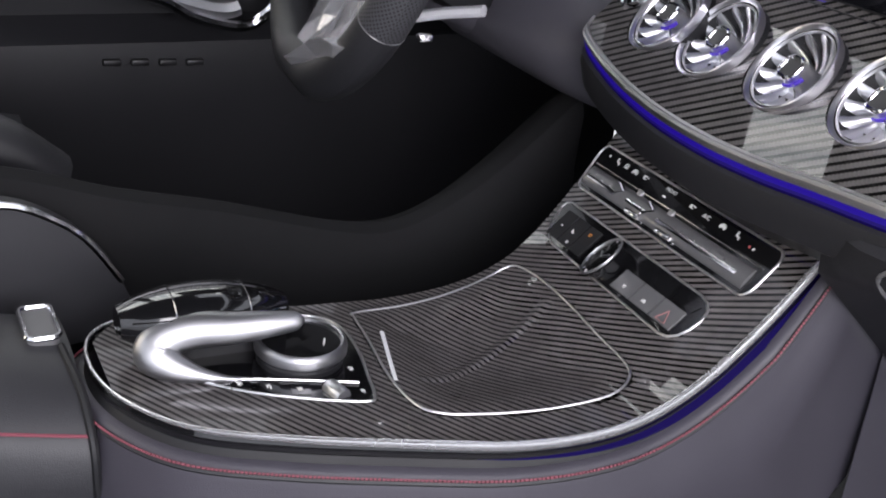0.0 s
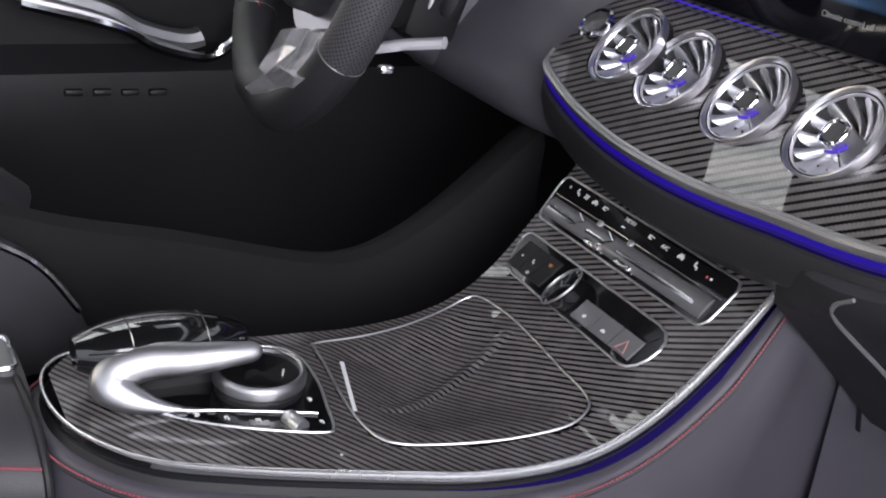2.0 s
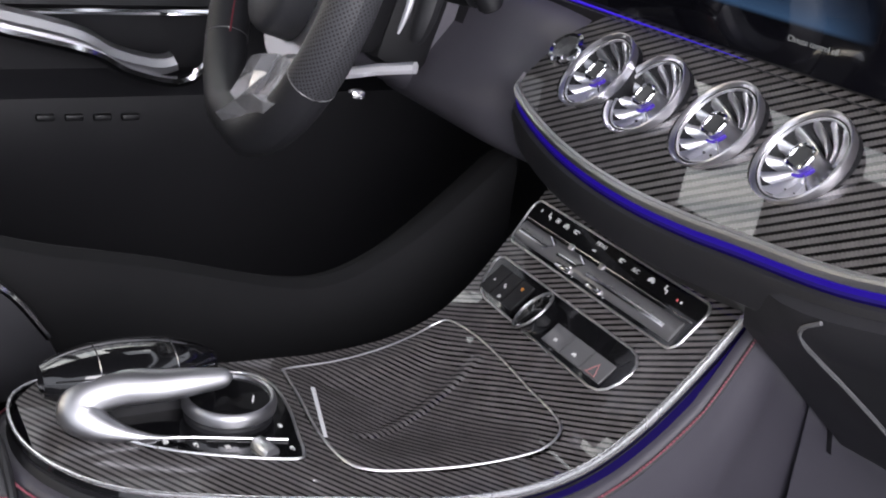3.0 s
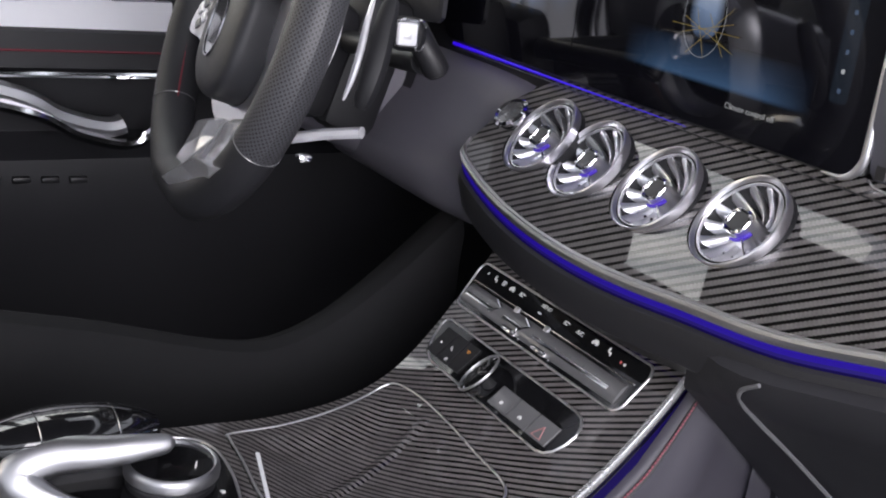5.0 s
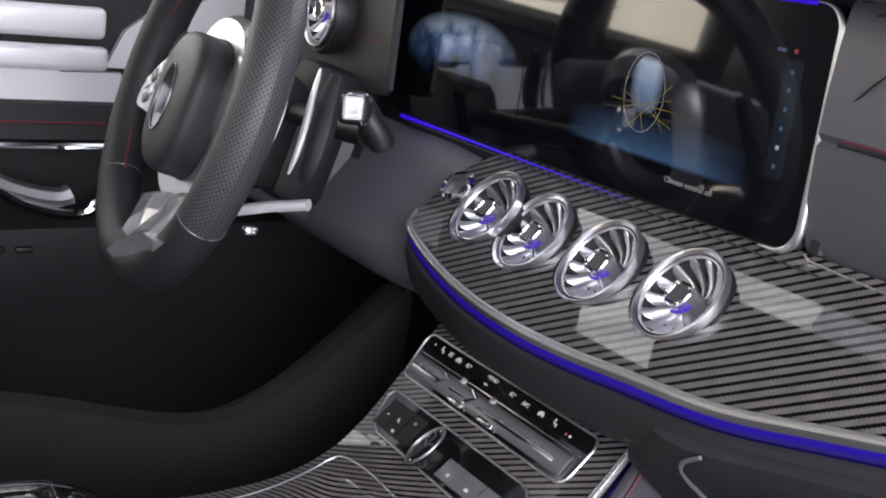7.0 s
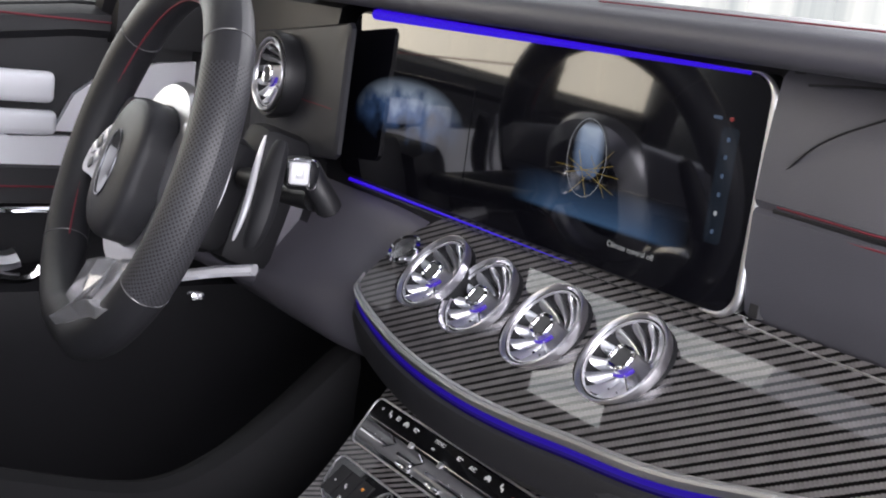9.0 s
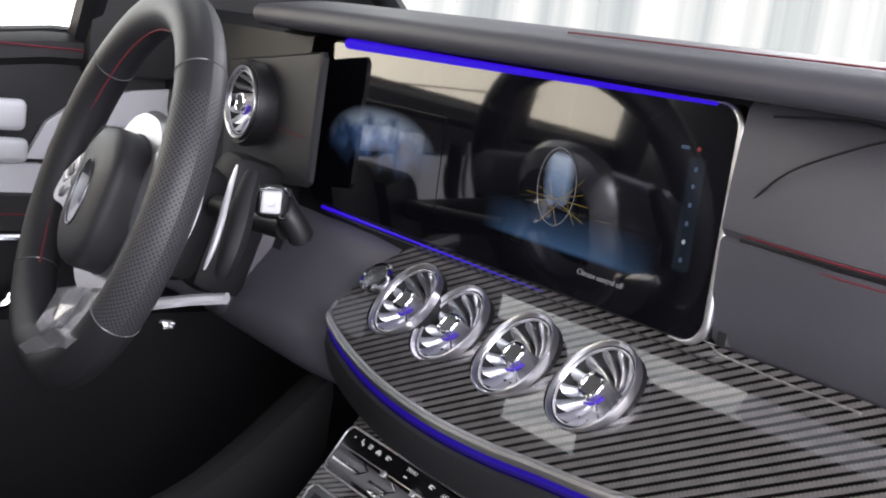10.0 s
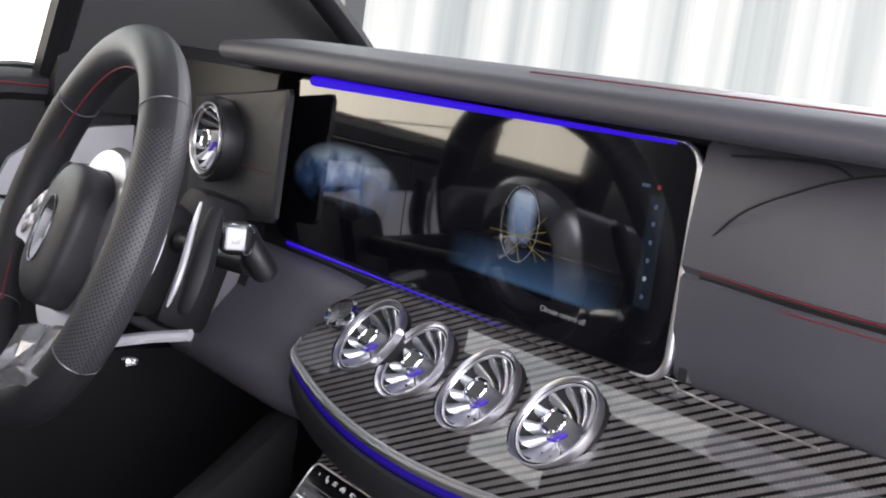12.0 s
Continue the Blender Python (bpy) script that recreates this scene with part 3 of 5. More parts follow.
    top = [[dome(i / 14, 2 * math.pi * k / 24) for k in range(24)] for i in range(15)]
    part("touch_surface", grid(top, closed_u=True, cap=True), PIANO, root, "gloss black domed touchpad")
    for t in (0.3, 0.74):
        part("seam", tube([dome(t, q) for q in np.linspace(0.1, 3.0, 16)], 0.0006, 4), SMOKE, root)
    part("edge_line", tube([dome(t, 0.35) for t in np.linspace(0.06, 0.97, 20)], 0.0008, 4), CHROME, root, "thin chrome line")
    part("foot", slab([(-0.232, -0.475), (-0.195, -0.475), (-0.195, -0.385), (-0.232, -0.385)], 0, 0.030, on_ramp), BLACK, root)
    # rotary controller
    dial = thing("rotary_controller", "satin silver rotary dial with black gloss centre", "dial")
    dial.matrix_world = ramp_frame(-0.176, -0.3605, 0.0)
    part("collar", lathe(((0.0, 0.001), (0.034, 0.001), (0.034, 0.005), (0.031, 0.008), (0.0, 0.008)), 40), BLACK, dial)
    part("ring", lathe(((0.031, 0.008), (0.0340, 0.0082), (0.0360, 0.0100), (0.0364, 0.015), (0.0352, 0.0185), (0.0330, 0.0200), (0.0312, 0.0192), (0.0305, 0.016)), 56), ARCH, dial, "satin silver ring")
    part("cap", lathe(((0.0307, 0.015), (0.0307, 0.0168), (0.020, 0.0162), (0.0, 0.0158)), 40), PIANO, dial, "gloss black cap")
    part("cap_mark", moved(box(0.010, 0.0012, 0.0006, 0), pose(0.008, 0.016, 0.0170, 0, 0, -25)), ICON, dial)
    return root


def build_armrest():
    root = thing("armrest", "dark leather centre armrest with chrome latch and red seam", "armrest")
    # box body behind the trim
    rows = []
    for i in range(17):
        t = i / 16
        y = -0.522 - 0.30 * t
        z = 0.520 + 0.035 * t
        xr = -0.172 - 0.06 * t
        sec = [(xr + 0.022, 0.2), (xr + 0.022, z - 0.075), (xr + 0.02, z - 0.05), (xr + 0.010, z - 0.033), (xr - 0.02, z - 0.012), (xr - 0.05, z - 0.002), (xr - 0.08, z), (xr - 0.12, z - 0.004), (xr - 0.135, z - 0.03), (xr - 0.135, 0.2)]
        rows.append([(x, y, q) for x, q in sec])
    part("leather_box", grid(rows, cap=True), LEATHER_M, root, "anthracite leather body")
    part("front_seam", tube(spline([(-0.149, -0.5205, 0.42), (-0.150, -0.521, 0.455), (-0.158, -0.5215, 0.485), (-0.190, -0.5235, 0.509), (-0.235, -0.529, 0.5215)], 6), 0.0034, 8), BLACK, root, "dark gap before the lid")
    part("red_stitching", tube([(-0.1605 - 0.06 * t, -0.524 - 0.3 * t, 0.4875 + 0.035 * t) for t in np.linspace(0, 1, 12)], 0.0013, 5), PINK, root, "line of red stitches")
    bez = round_rect(-0.292, -0.552, -0.240, -0.528, 0.006)
    part("latch_frame", tube([(x, y, 0.5275) for x, y in dense(bez, 0.004)], 0.0022, 6, closed=True), CHROME, root, "chrome latch frame")
    part("latch", slab(dense(bez), 0.515, 0.5265), KEY, root, "grey latch plate")
    return root


build_climate_panel()
build_button_panel()
build_lid()
build_selector()
build_armrest()

# ---- dashboard ----
VANE = mat('polished_vane_silver', (0.90, 0.90, 0.94), 0.34, 1.0)
HUB_FACE = mat('dark_grey_hub_plastic', (0.05, 0.05, 0.055), 0.4, var=0.1)
SLOPE = Vector((0, -0.67, 0.74)).normalized()
UP = Vector((0, 0.74, 0.67)).normalized()
TRIM_EDGE = [(-0.334, -0.022), (-0.322, -0.0345), (-0.255, -0.0492), (-0.184, -0.0579), (-0.113, -0.0605), (-0.049, -0.0583), (0.007, -0.0535), (0.094, -0.0455), (0.174, -0.0285), (0.30, 0.0), (0.45, 0.03)]


def on_trim(x, v, h=0.0):
    """v: metres up the sloping trim from the vents' line; the panel is slightly crowned."""
    p = Vector((x, 0, 0.757)) + UP * v
    return p + SLOPE * h


def trim_low(x):
    e = edge_x_of(x)
    return e / UP.y


def edge_x_of(x):
    return float(np.interp(x, [p[0] for p in TRIM_EDGE], [p[1] for p in TRIM_EDGE]))


VENTS = ((-0.0015, 0.0035), (-0.0917, 0.0003), (-0.1799, -0.0002), (-0.2531, 0.0034))
HOLE = 0.0414


def build_trim():
    root = tagged(thing("dash_trim", "glossy carbon fibre dashboard panel with satin edge strip", "dashboard trim"), kind="structure")
    xs = [-0.334 + 0.784 * i / 230 for i in range(231)]
    rows, uvs = [], []
    smooth_low = [(p.x, p.y) for p in spline([(x, y, 0) for x, y in TRIM_EDGE], 6)]

    def low(x):
        return float(np.interp(x, [p[0] for p in smooth_low], [p[1] for p in smooth_low])) / UP.y
    for x in xs:
        hi = 0.078 if x > -0.29 else 0.078 - 0.05 * ((-0.29 - x) / 0.044) ** 1.5
        lo = low(x)
        row = []
        for k in range(41):
            v = lo + (hi - lo) * k / 40
            q = x
            for cx, cv in VENTS:
                d = math.hypot(q - cx, v - cv)
                if abs(d - HOLE) < 0.0026 and d > 0:
                    q, v = cx + (q - cx) * HOLE / d, cv + (v - cv) * HOLE / d
            row.append(on_trim(q, v))
        rows.append(row)
        uvs.append([(p.x, (p - Vector((p.x, 0, 0.757))).dot(UP)) for p in row])
    panel = grid(rows, uvs)
    gone = []
    for fc in panel.faces:
        c = fc.calc_center_median()
        v = (c - Vector((c.x, 0, 0.757))).dot(UP)
        if any(math.hypot(c.x - cx, v - cv) < HOLE - 0.0004 for cx, cv in VENTS):
            gone.append(fc)
    bmesh.ops.delete(panel, geom=gone, context="FACES")
    part("carbon_panel", panel, CARBON_DASH, root, "glossy carbon fibre twill panel")

    def band(offs):
        out = []
        for x, y in smooth_low:
            e = on_trim(x, y / UP.y)
            out.append([e + UP * a + SLOPE * h for a, h in offs])
        return grid(out)
    part("edge_strip", band(((0.003, 0.0), (0.002, 0.003), (0.0, 0.0028), (-0.0006, 0.0012), (-0.0016, 0.0026), (-0.004, 0.002), (-0.0058, -0.002), (-0.006, -0.005))), SATIN, root, "satin aluminium double edge strip")
    strip = part("light_strip", band(((-0.006, -0.004), (-0.007, -0.006), (-0.0083, -0.0090))), BLUE, root, "blue ambient light strip")
    # fading glow under the strip, stepped as two weaker emissive bands
    part("light_falloff", band(((-0.0083, -0.0090), (-0.0095, -0.0118))), BLUE_MID, strip, "softer blue band for the strip's fading glow")
    part("light_falloff", band(((-0.0095, -0.0118), (-0.0107, -0.0146))), BLUE_DIM, strip, "faint blue band for the strip's fading glow")
    part("under_lip", band(((-0.0105, -0.0138), (-0.0145, -0.0135), (-0.021, -0.020), (-0.03, -0.04), (-0.02, -0.075))), LEATHER_D, root, "black leather lip under the light")
    # joint of the right-hand panel
    part("panel_joint", tube([on_trim(x, v, 0.0005) for x, v in ((0.058, 0.076), (0.066, 0.072), (0.12, 0.069), (0.19, 0.068))], 0.0009, 5), SATIN, root, "thin bright joint line")
    return root


build_trim()


def build_vent():
    root = thing("air_vent", "round turbine air vent in polished silver with violet light", "air vent", group="round dashboard air vents")
    R = 0.0412
    part("outer_ring", lathe(((R - 0.0004, -0.006), (R + 0.0008, 0.0010), (R + 0.0006, 0.0030), (R - 0.0003, 0.0037), (R - 0.0012, 0.0034), (R - 0.0034, 0.0002)), 64), BRUSHED, root, "brushed silver outer ring")
    part("outer_wall", lathe(((R - 0.001, -0.028), (R - 0.0002, -0.012), (R - 0.0002, -0.006)), 64), BLACK, root, "dark outer wall")
    part("ring_groove", lathe(((R - 0.0034, 0.0002), (R - 0.0039, -0.0030), (R - 0.0046, -0.0006)), 64), BLACK, root)
    part("inner_ring", lathe(((R - 0.0045, -0.0008), (R - 0.0047, 0.0004), (R - 0.0054, 0.0004), (R - 0.0062, -0.0016)), 64), BRUSHED, root, "silver inner ring")
    part("bowl", lathe(((R - 0.0058, -0.0020), (0.031, -0.0130), (0.024, -0.0230), (0.017, -0.0290), (0.010, -0.0310), (0.0, -0.0310)), 48), DARK, root, "dark bowl")
    # turbine vanes: twisted blades with a bright rounded crest that falls away into a dark slot
    count = 14
    pitch = 2 * math.pi / count
    for k in range(count):
        rows = []
        for i in range(11):
            t = i / 10
            r = 0.0105 + (R - 0.0060 - 0.0105) * t
            mid = pitch * k - 0.50 * (1 - t) ** 1.3
            z = -0.0180 + 0.0162 * t ** 1.6
            row = []
            for u, drop in ((-0.46, 0.0100), (-0.44, 0.0026), (-0.38, 0.0002), (-0.24, 0.0), (-0.08, 0.0010), (0.08, 0.0034), (0.17, 0.0070), (0.20, 0.0105)):
                ang = mid + u * pitch * (1.05 - 0.1 * t)
                row.append((r * math.cos(ang), r * math.sin(ang), z - drop * (1.0 - 0.35 * t)))
            rows.append(row)
        part("vane", grid(rows), VANE, root)
    # hub: a rounded square nose on a tapered stem
    sq = round_rect(-0.0112, -0.0100, 0.0112, 0.0100, 0.0074, 8)
    stem = grid([[(x * k, y * k, z) for x, y in sq] for k, z in ((1.35, -0.026), (1.12, -0.016), (1.02, -0.006), (1.0, 0.0012))], closed_u=True)
    hub = part("hub", stem, BRUSHED, root, "silver hub")
    part("hub_rim", tube([(x * 0.93, y * 0.93, 0.0014) for x, y in sq], 0.0018, 8, closed=True), CHROME, hub)
    part("hub_face", slab([(x * 0.80, y * 0.80) for x, y in sq], -0.001, 0.0016), HUB_FACE, hub, "dark hub face")
    part("spoke", tube([(0.0100, -0.0090, -0.004), (0.0200, -0.0170, -0.008)], 0.0009, 6), CHROME, root)
    part("light_crescent", tube([(0.0140 * math.cos(a), 0.0130 * math.sin(a), -0.0045) for a in np.linspace(-1.55, -0.15, 20)], 0.0012, 6, flat=1.6), VIOLET, root, "violet lit crescent")
    return root


def trim_frame(x, v, h=0.0):
    m = Matrix((Vector((1, 0, 0)), UP, SLOPE)).transposed().to_4x4()
    return Matrix.Translation(on_trim(x, v, h)) @ m


def vent_frame(x, v):
    n = Vector((-0.15, -0.765, 0.626)).normalized()
    a = Vector((0, 0, 1)).cross(n).normalized()
    m = Matrix((a, n.cross(a), n)).transposed().to_4x4()
    return Matrix.Translation(on_trim(x, v, 0.003)) @ m


VENT = build_vent()
VENT.matrix_world = vent_frame(*VENTS[0])
for vx, vv in VENTS[1:]:
    copy_thing(VENT, vent_frame(vx, vv))


def build_start_button():
    root = thing("start_button", "round chrome start button beside the vents", "button")
    root.matrix_world = trim_frame(-0.312, 0.0125, 0.0)
    part("ring", lathe(((0.018, -0.002), (0.0185, 0.006), (0.016, 0.008), (0.0135, 0.006)), 32), CHROME, root, "chrome ring")
    part("cap", lathe(((0.0138, 0.002), (0.013, 0.007), (0.0, 0.008)), 32), SMOKE, root)


build_start_button()


# ---- display ----
def build_display():
    root = thing("dashboard_display", "wide black glass twin display with chrome edge, switched on", "display")
    x0, x1, z0, z1, r = -0.522, 0.0555, 0.8055, 0.9855, 0.022
    Y = 0.05

    def at(x, z, h):
        return (x, Y - h, z)
    out = round_rect(x0, z0, x1, z1, r, 8)
    part("housing", slab(out, -0.022, -0.0005, at), BLACK, root, "black housing")
    part("glass", slab(round_rect(x0 + 0.002, z0 + 0.002, x1 - 0.002, z1 - 0.002, r - 0.002, 8), -0.001, 0.0015, at), GLASS_BLACK, root, "black glass face")
    right = [p for p in dense(out, 0.004) if p[0] > -0.30 and (p[1] > 0.84 or p[0] > 0.02)]
    right.sort(key=lambda p: math.atan2(p[1] - 0.895, p[0] + 0.05))
    i = max(range(1, len(right)), key=lambda k: math.dist(right[k], right[k - 1]))
    if math.dist(right[i], right[i - 1]) > 0.05:
        right = right[i:] + right[:i]
    side = [p for p in right if p[0] > 0.030 or p[1] < 0.83]
    part("chrome_edge", tube([at(x, z, 0.001) for x, z in right], 0.0006, 6, up=(0, -1, 0)), SATIN, root, "thin chrome edge line")
    part("chrome_side", tube([at(x + 0.0006, z, 0.0005) for x, z in side], 0.0036, 10, up=(0, -1, 0), taper=lambda t: min(1, 0.25 + 5 * t, 0.25 + 5 * (1 - t))), SATIN, root, "polished chrome right edge")
    G = 0.0021

    def flat(name, outline, material, h=G, label=""):
        return part(name, slab(outline, h - 0.0004, h, at), material, root, label, smooth=False)
    return root, at, flat


DISPLAY, at_display, flat_display = build_display()


def glow_material(name, cols, power, vertical=True, noise_scale=0.0, radial=False):
    """A lit picture area: a ramp over the object's own box, broken by noise."""
    m = bpy.data.materials.new(name)
    m.use_nodes = True
    nt = m.node_tree
    b = nt.nodes["Principled BSDF"]
    b.inputs["Base Color"].default_value = (0.004, 0.004, 0.006, 1)
    b.inputs["Roughness"].default_value = 0.06
    b.inputs["Coat Weight"].default_value = 1.0
    tc = nt.nodes.new("ShaderNodeTexCoord")
    sep = nt.nodes.new("ShaderNodeSeparateXYZ")
    nt.links.new(tc.outputs["Generated"], sep.inputs[0])
    cr = nt.nodes.new("ShaderNodeValToRGB")
    els = cr.color_ramp.elements
    for i, (p, c) in enumerate(cols):
        e = els[i] if i < 2 else els.new(p)
        e.position, e.color = p, (*c, 1)
    fac = sep.outputs[2] if vertical else sep.outputs[0]
    if noise_scale:
        n = nt.nodes.new("ShaderNodeTexNoise")
        n.inputs["Scale"].default_value = noise_scale
        n.inputs["Detail"].default_value = 3
        nt.links.new(tc.outputs["Object"], n.inputs["Vector"])
        fac = math_node(nt, "MULTIPLY", fac, math_node(nt, "MULTIPLY", n.outputs["Fac"], 1.9))
    nt.links.new(fac, cr.inputs[0])
    # fade out to the sides so that the picture has no hard border
    ux = math_node(nt, "ABSOLUTE", math_node(nt, "SUBTRACT", sep.outputs[0], 0.5))
    side = math_node(nt, "MULTIPLY", math_node(nt, "SUBTRACT", 0.5, ux), 4.0)
    side = math_node(nt, "MINIMUM", side, 1.0)
    uz = math_node(nt, "ABSOLUTE", math_node(nt, "SUBTRACT", sep.outputs[2], 0.5))
    top = math_node(nt, "MINIMUM", math_node(nt, "MULTIPLY", math_node(nt, "SUBTRACT", 0.5, uz), 9.0), 1.0)
    if radial:
        rr = math_node(nt, "SQRT", math_node(nt, "ADD", math_node(nt, "MULTIPLY", ux, ux), math_node(nt, "MULTIPLY", uz, uz)))
        side = math_node(nt, "MAXIMUM", math_node(nt, "SUBTRACT", 1.0, math_node(nt, "MULTIPLY", rr, 2.1)), 0.0)
    st = math_node(nt, "MULTIPLY", math_node(nt, "MULTIPLY", side, top), power)
    nt.links.new(cr.outputs[0], b.inputs["Emission Color"])
    nt.links.new(st, b.inputs["Emission Strength"])
    return m


FLOOR_GLOW = glow_material("display_blue_floor", ((0.0, (0.05, 0.11, 0.22)), (0.45, (0.025, 0.05, 0.10)), (1.0, (0.002, 0.004, 0.008))), 0.72)
GAUGE_GLOW = glow_material("display_gauge_cloud", ((0.25, (0.0, 0.0, 0.0)), (0.5, (0.03, 0.06, 0.14)), (0.85, (0.26, 0.32, 0.42))), 1.9, noise_scale=34, radial=True)
GLOBE_GLOW = glow_material("display_globe", ((0.0, (0.06, 0.09, 0.16)), (0.5, (0.16, 0.22, 0.34)), (1.0, (0.30, 0.36, 0.46))), 0.9, noise_scale=30)
LINE_GOLD = mat("display_gold_line", (0.1, 0.08, 0.02), 0.5, emit=(0.5, 0.34, 0.05), power=0.22)
LINE_WHITE = mat("display_white_line", (0.1, 0.1, 0.1), 0.5, emit=(0.55, 0.6, 0.68), power=0.32)
LINE_TEXT = mat("display_text_white", (0.1, 0.1, 0.1), 0.5, emit=(0.42, 0.44, 0.46), power=0.28)
BAR_BLUE = mat("display_side_bar", (0.008, 0.010, 0.014), 0.06, coat=1.0, emit=(0.008, 0.014, 0.024), power=0.3)
SIDE_RED = mat("display_red", (0.03, 0.004, 0.004), 0.3, emit=(0.5, 0.07, 0.07), power=0.3)
LINE_BLUE = mat("display_blue_line", (0.02, 0.04, 0.08), 0.5, emit=(0.07, 0.11, 0.18), power=0.2)


def ellipse(cx, cz, a, b, n=36):
    return [(cx + a * math.cos(2 * math.pi * k / n), cz + b * math.sin(2 * math.pi * k / n)) for k in range(n)]


def fill_display():
    flat_display("floor_picture", [(-0.215, 0.8405), (0.0, 0.8405), (0.0, 0.876), (-0.215, 0.876)], FLOOR_GLOW, label="dim blue lit floor picture")
    flat_display("gauge_picture", [(-0.505, 0.836), (-0.29, 0.836), (-0.29, 0.930), (-0.505, 0.930)], GAUGE_GLOW, label="dim blue gauge picture")
    flat_display("globe_picture", ellipse(-0.1225, 0.900, 0.0195, 0.0245), GLOBE_GLOW, 0.0026, "pale blue globe picture")
    part("globe_outline", tube([at_display(x, z, 0.003) for x, z in ellipse(-0.1235, 0.894, 0.0235, 0.033)], 0.00022, 4, closed=True, up=(0, -1, 0)), LINE_WHITE, DISPLAY)
    for a, b in (((-0.16, 0.884), (-0.082, 0.884)), ((-0.138, 0.862), (-0.092, 0.905)), ((-0.145, 0.891), (-0.086, 0.870)), ((-0.118, 0.897), (-0.096, 0.866)), ((-0.146, 0.878), (-0.09, 0.893)), ((-0.133, 0.899), (-0.117, 0.861))):
        part("gold_line", tube([at_display(*a, 0.0032), at_display(*b, 0.0032)], 0.00025, 4), LINE_GOLD, DISPLAY, "thin gold line")
    m = Matrix.Translation(at_display(-0.0575, 0.8305, 0.0026)) @ pose(0, 0, 0, 90, 0, 0)
    part("climate_message", text_bm("Climate control off", 0.0068, m), LINE_TEXT, DISPLAY, "white text line", smooth=False)
    for k, z in enumerate((0.934, 0.921, 0.907, 0.893, 0.879, 0.865)):
        part("side_icon", slab(round_rect(0.0200, z - 0.0018, 0.0228, z + 0.0018, 0.0010, 3), 0.0017, 0.0024, at_display), LINE_BLUE if k not in (4,) else LINE_WHITE, DISPLAY)
    part("side_bar", slab(round_rect(0.0135, 0.856, 0.030, 0.943, 0.004, 4), 0.0015, 0.0018, at_display), BAR_BLUE, DISPLAY)
    part("red_icon", slab(ellipse(0.021, 0.949, 0.0017, 0.0017, 16), 0.0015, 0.0024, at_display), SIDE_RED, DISPLAY, "small red icon")
    part("status_icon", slab(round_rect(0.004, 0.9475, 0.012, 0.950, 0.001, 3), 0.0015, 0.0024, at_display), LINE_BLUE, DISPLAY)


fill_display()


# ---- dash pads ----
def build_dash_pad():
    root = tagged(thing("dash_pad", "padded anthracite leather dashboard with red stitched seams", "dashboard"), kind="structure")
    # cowl over the display, a thick rolled leather lip
    rows = []
    for i in range(61):
        t = i / 60
        x = -0.600 + 1.30 * t
        e = min(1, max(0, (x + 0.600) / 0.07)) ** 0.5
        sec = [(0.06, 0.990), (0.028, 0.9905), (0.006, 0.992), (-0.003, 0.9965), (-0.006, 1.004), (-0.003, 1.011 + 0.002 * e), (0.006, 1.014 + 0.004 * e), (0.03, 1.012 + 0.012 * e), (0.08, 1.010 + 0.017 * e), (0.2, 1.008 + 0.016 * e), (0.40, 1.015)]
        rows.append(spline([(x, y, z) for y, z in sec], 4))
    part("cowl", grid(rows, cap=True), LEATHER, root, "anthracite leather cowl")
    part("cowl_stitching", tube([(x, 0.012, 1.0215) for x in np.linspace(-0.10, 0.66, 40)], 0.0007, 4), STITCH, root, "line of red stitches")
    part("upper_light", tube([(x, 0.036, 0.9845) for x in np.linspace(-0.458, 0.04, 40)], 0.0062, 8, flat=0.9, taper=lambda t: 1 - 0.75 * t), BLUE_BRIGHT, root, "blue ambient light strip")
    part("lower_light", tube([(x, 0.046, 0.8035) for x in np.linspace(-0.49, -0.12, 40)], 0.0021, 6, taper=lambda t: 1 - 0.9 * t), BLUE_BRIGHT, root, "blue ambient light strip")
    part("lower_rail", tube([(x, 0.043, 0.8005) for x in np.linspace(-0.48, 0.085, 40)], 0.0007, 6), BLACK, root, "thin dark rail")
    # face to the right of the display
    rows = []
    for i in range(33):
        t = i / 32
        x = 0.058 + 0.62 * t
        k = min(1, t * 6)
        sec = [(0.064, 0.806), (0.055, 0.815), (0.046 - 0.004 * k, 0.85), (0.044 - 0.010 * k, 0.8885), (0.0475 - 0.010 * k, 0.8925), (0.043 - 0.013 * k, 0.898), (0.044 - 0.013 * k, 0.93), (0.047 - 0.008 * k, 0.965), (0.050, 0.985), (0.06, 0.996)]
        rows.append([(x, y, z) for y, z in sec])
    part("passenger_face", grid(rows), LEATHER, root, "anthracite leather dash face")
    for z, y in ((0.8965, 0.0305), (0.8868, 0.0345)):
        part("face_stitching", tube([(x, y + (0.011 if x < 0.08 else 0.011 * max(0, 1 - (x - 0.08) / 0.08)), z) for x in np.linspace(0.08, 0.66, 50)], 0.0008, 4), STITCH, root, "line of red stitches")
    part("face_groove", tube([(x, 0.0375 + (0.009 if x < 0.08 else 0.009 * max(0, 1 - (x - 0.08) / 0.08)), 0.8925) for x in np.linspace(0.075, 0.66, 50)], 0.0028, 6), BLACK, root)
    part("flap_seam", tube(spline([(0.086, 0.042, 0.982), (0.13, 0.038, 0.986), (0.168, 0.037, 0.987), (0.186, 0.037, 0.981)], 6), 0.0010, 5), BLACK, root, "dark seam")
    part("flap_seam", tube(spline([(0.079, 0.0425, 0.921), (0.110, 0.034, 0.946), (0.15, 0.031, 0.966), (0.186, 0.0355, 0.981), (0.23, 0.04, 0.990), (0.30, 0.042, 0.996)], 6), 0.0010, 5), BLACK, root, "dark seam")
    part("screen_gap", tube([(0.068, 0.060, z) for z in np.linspace(0.812, 0.99, 10)], 0.008, 6), BLACK, root)
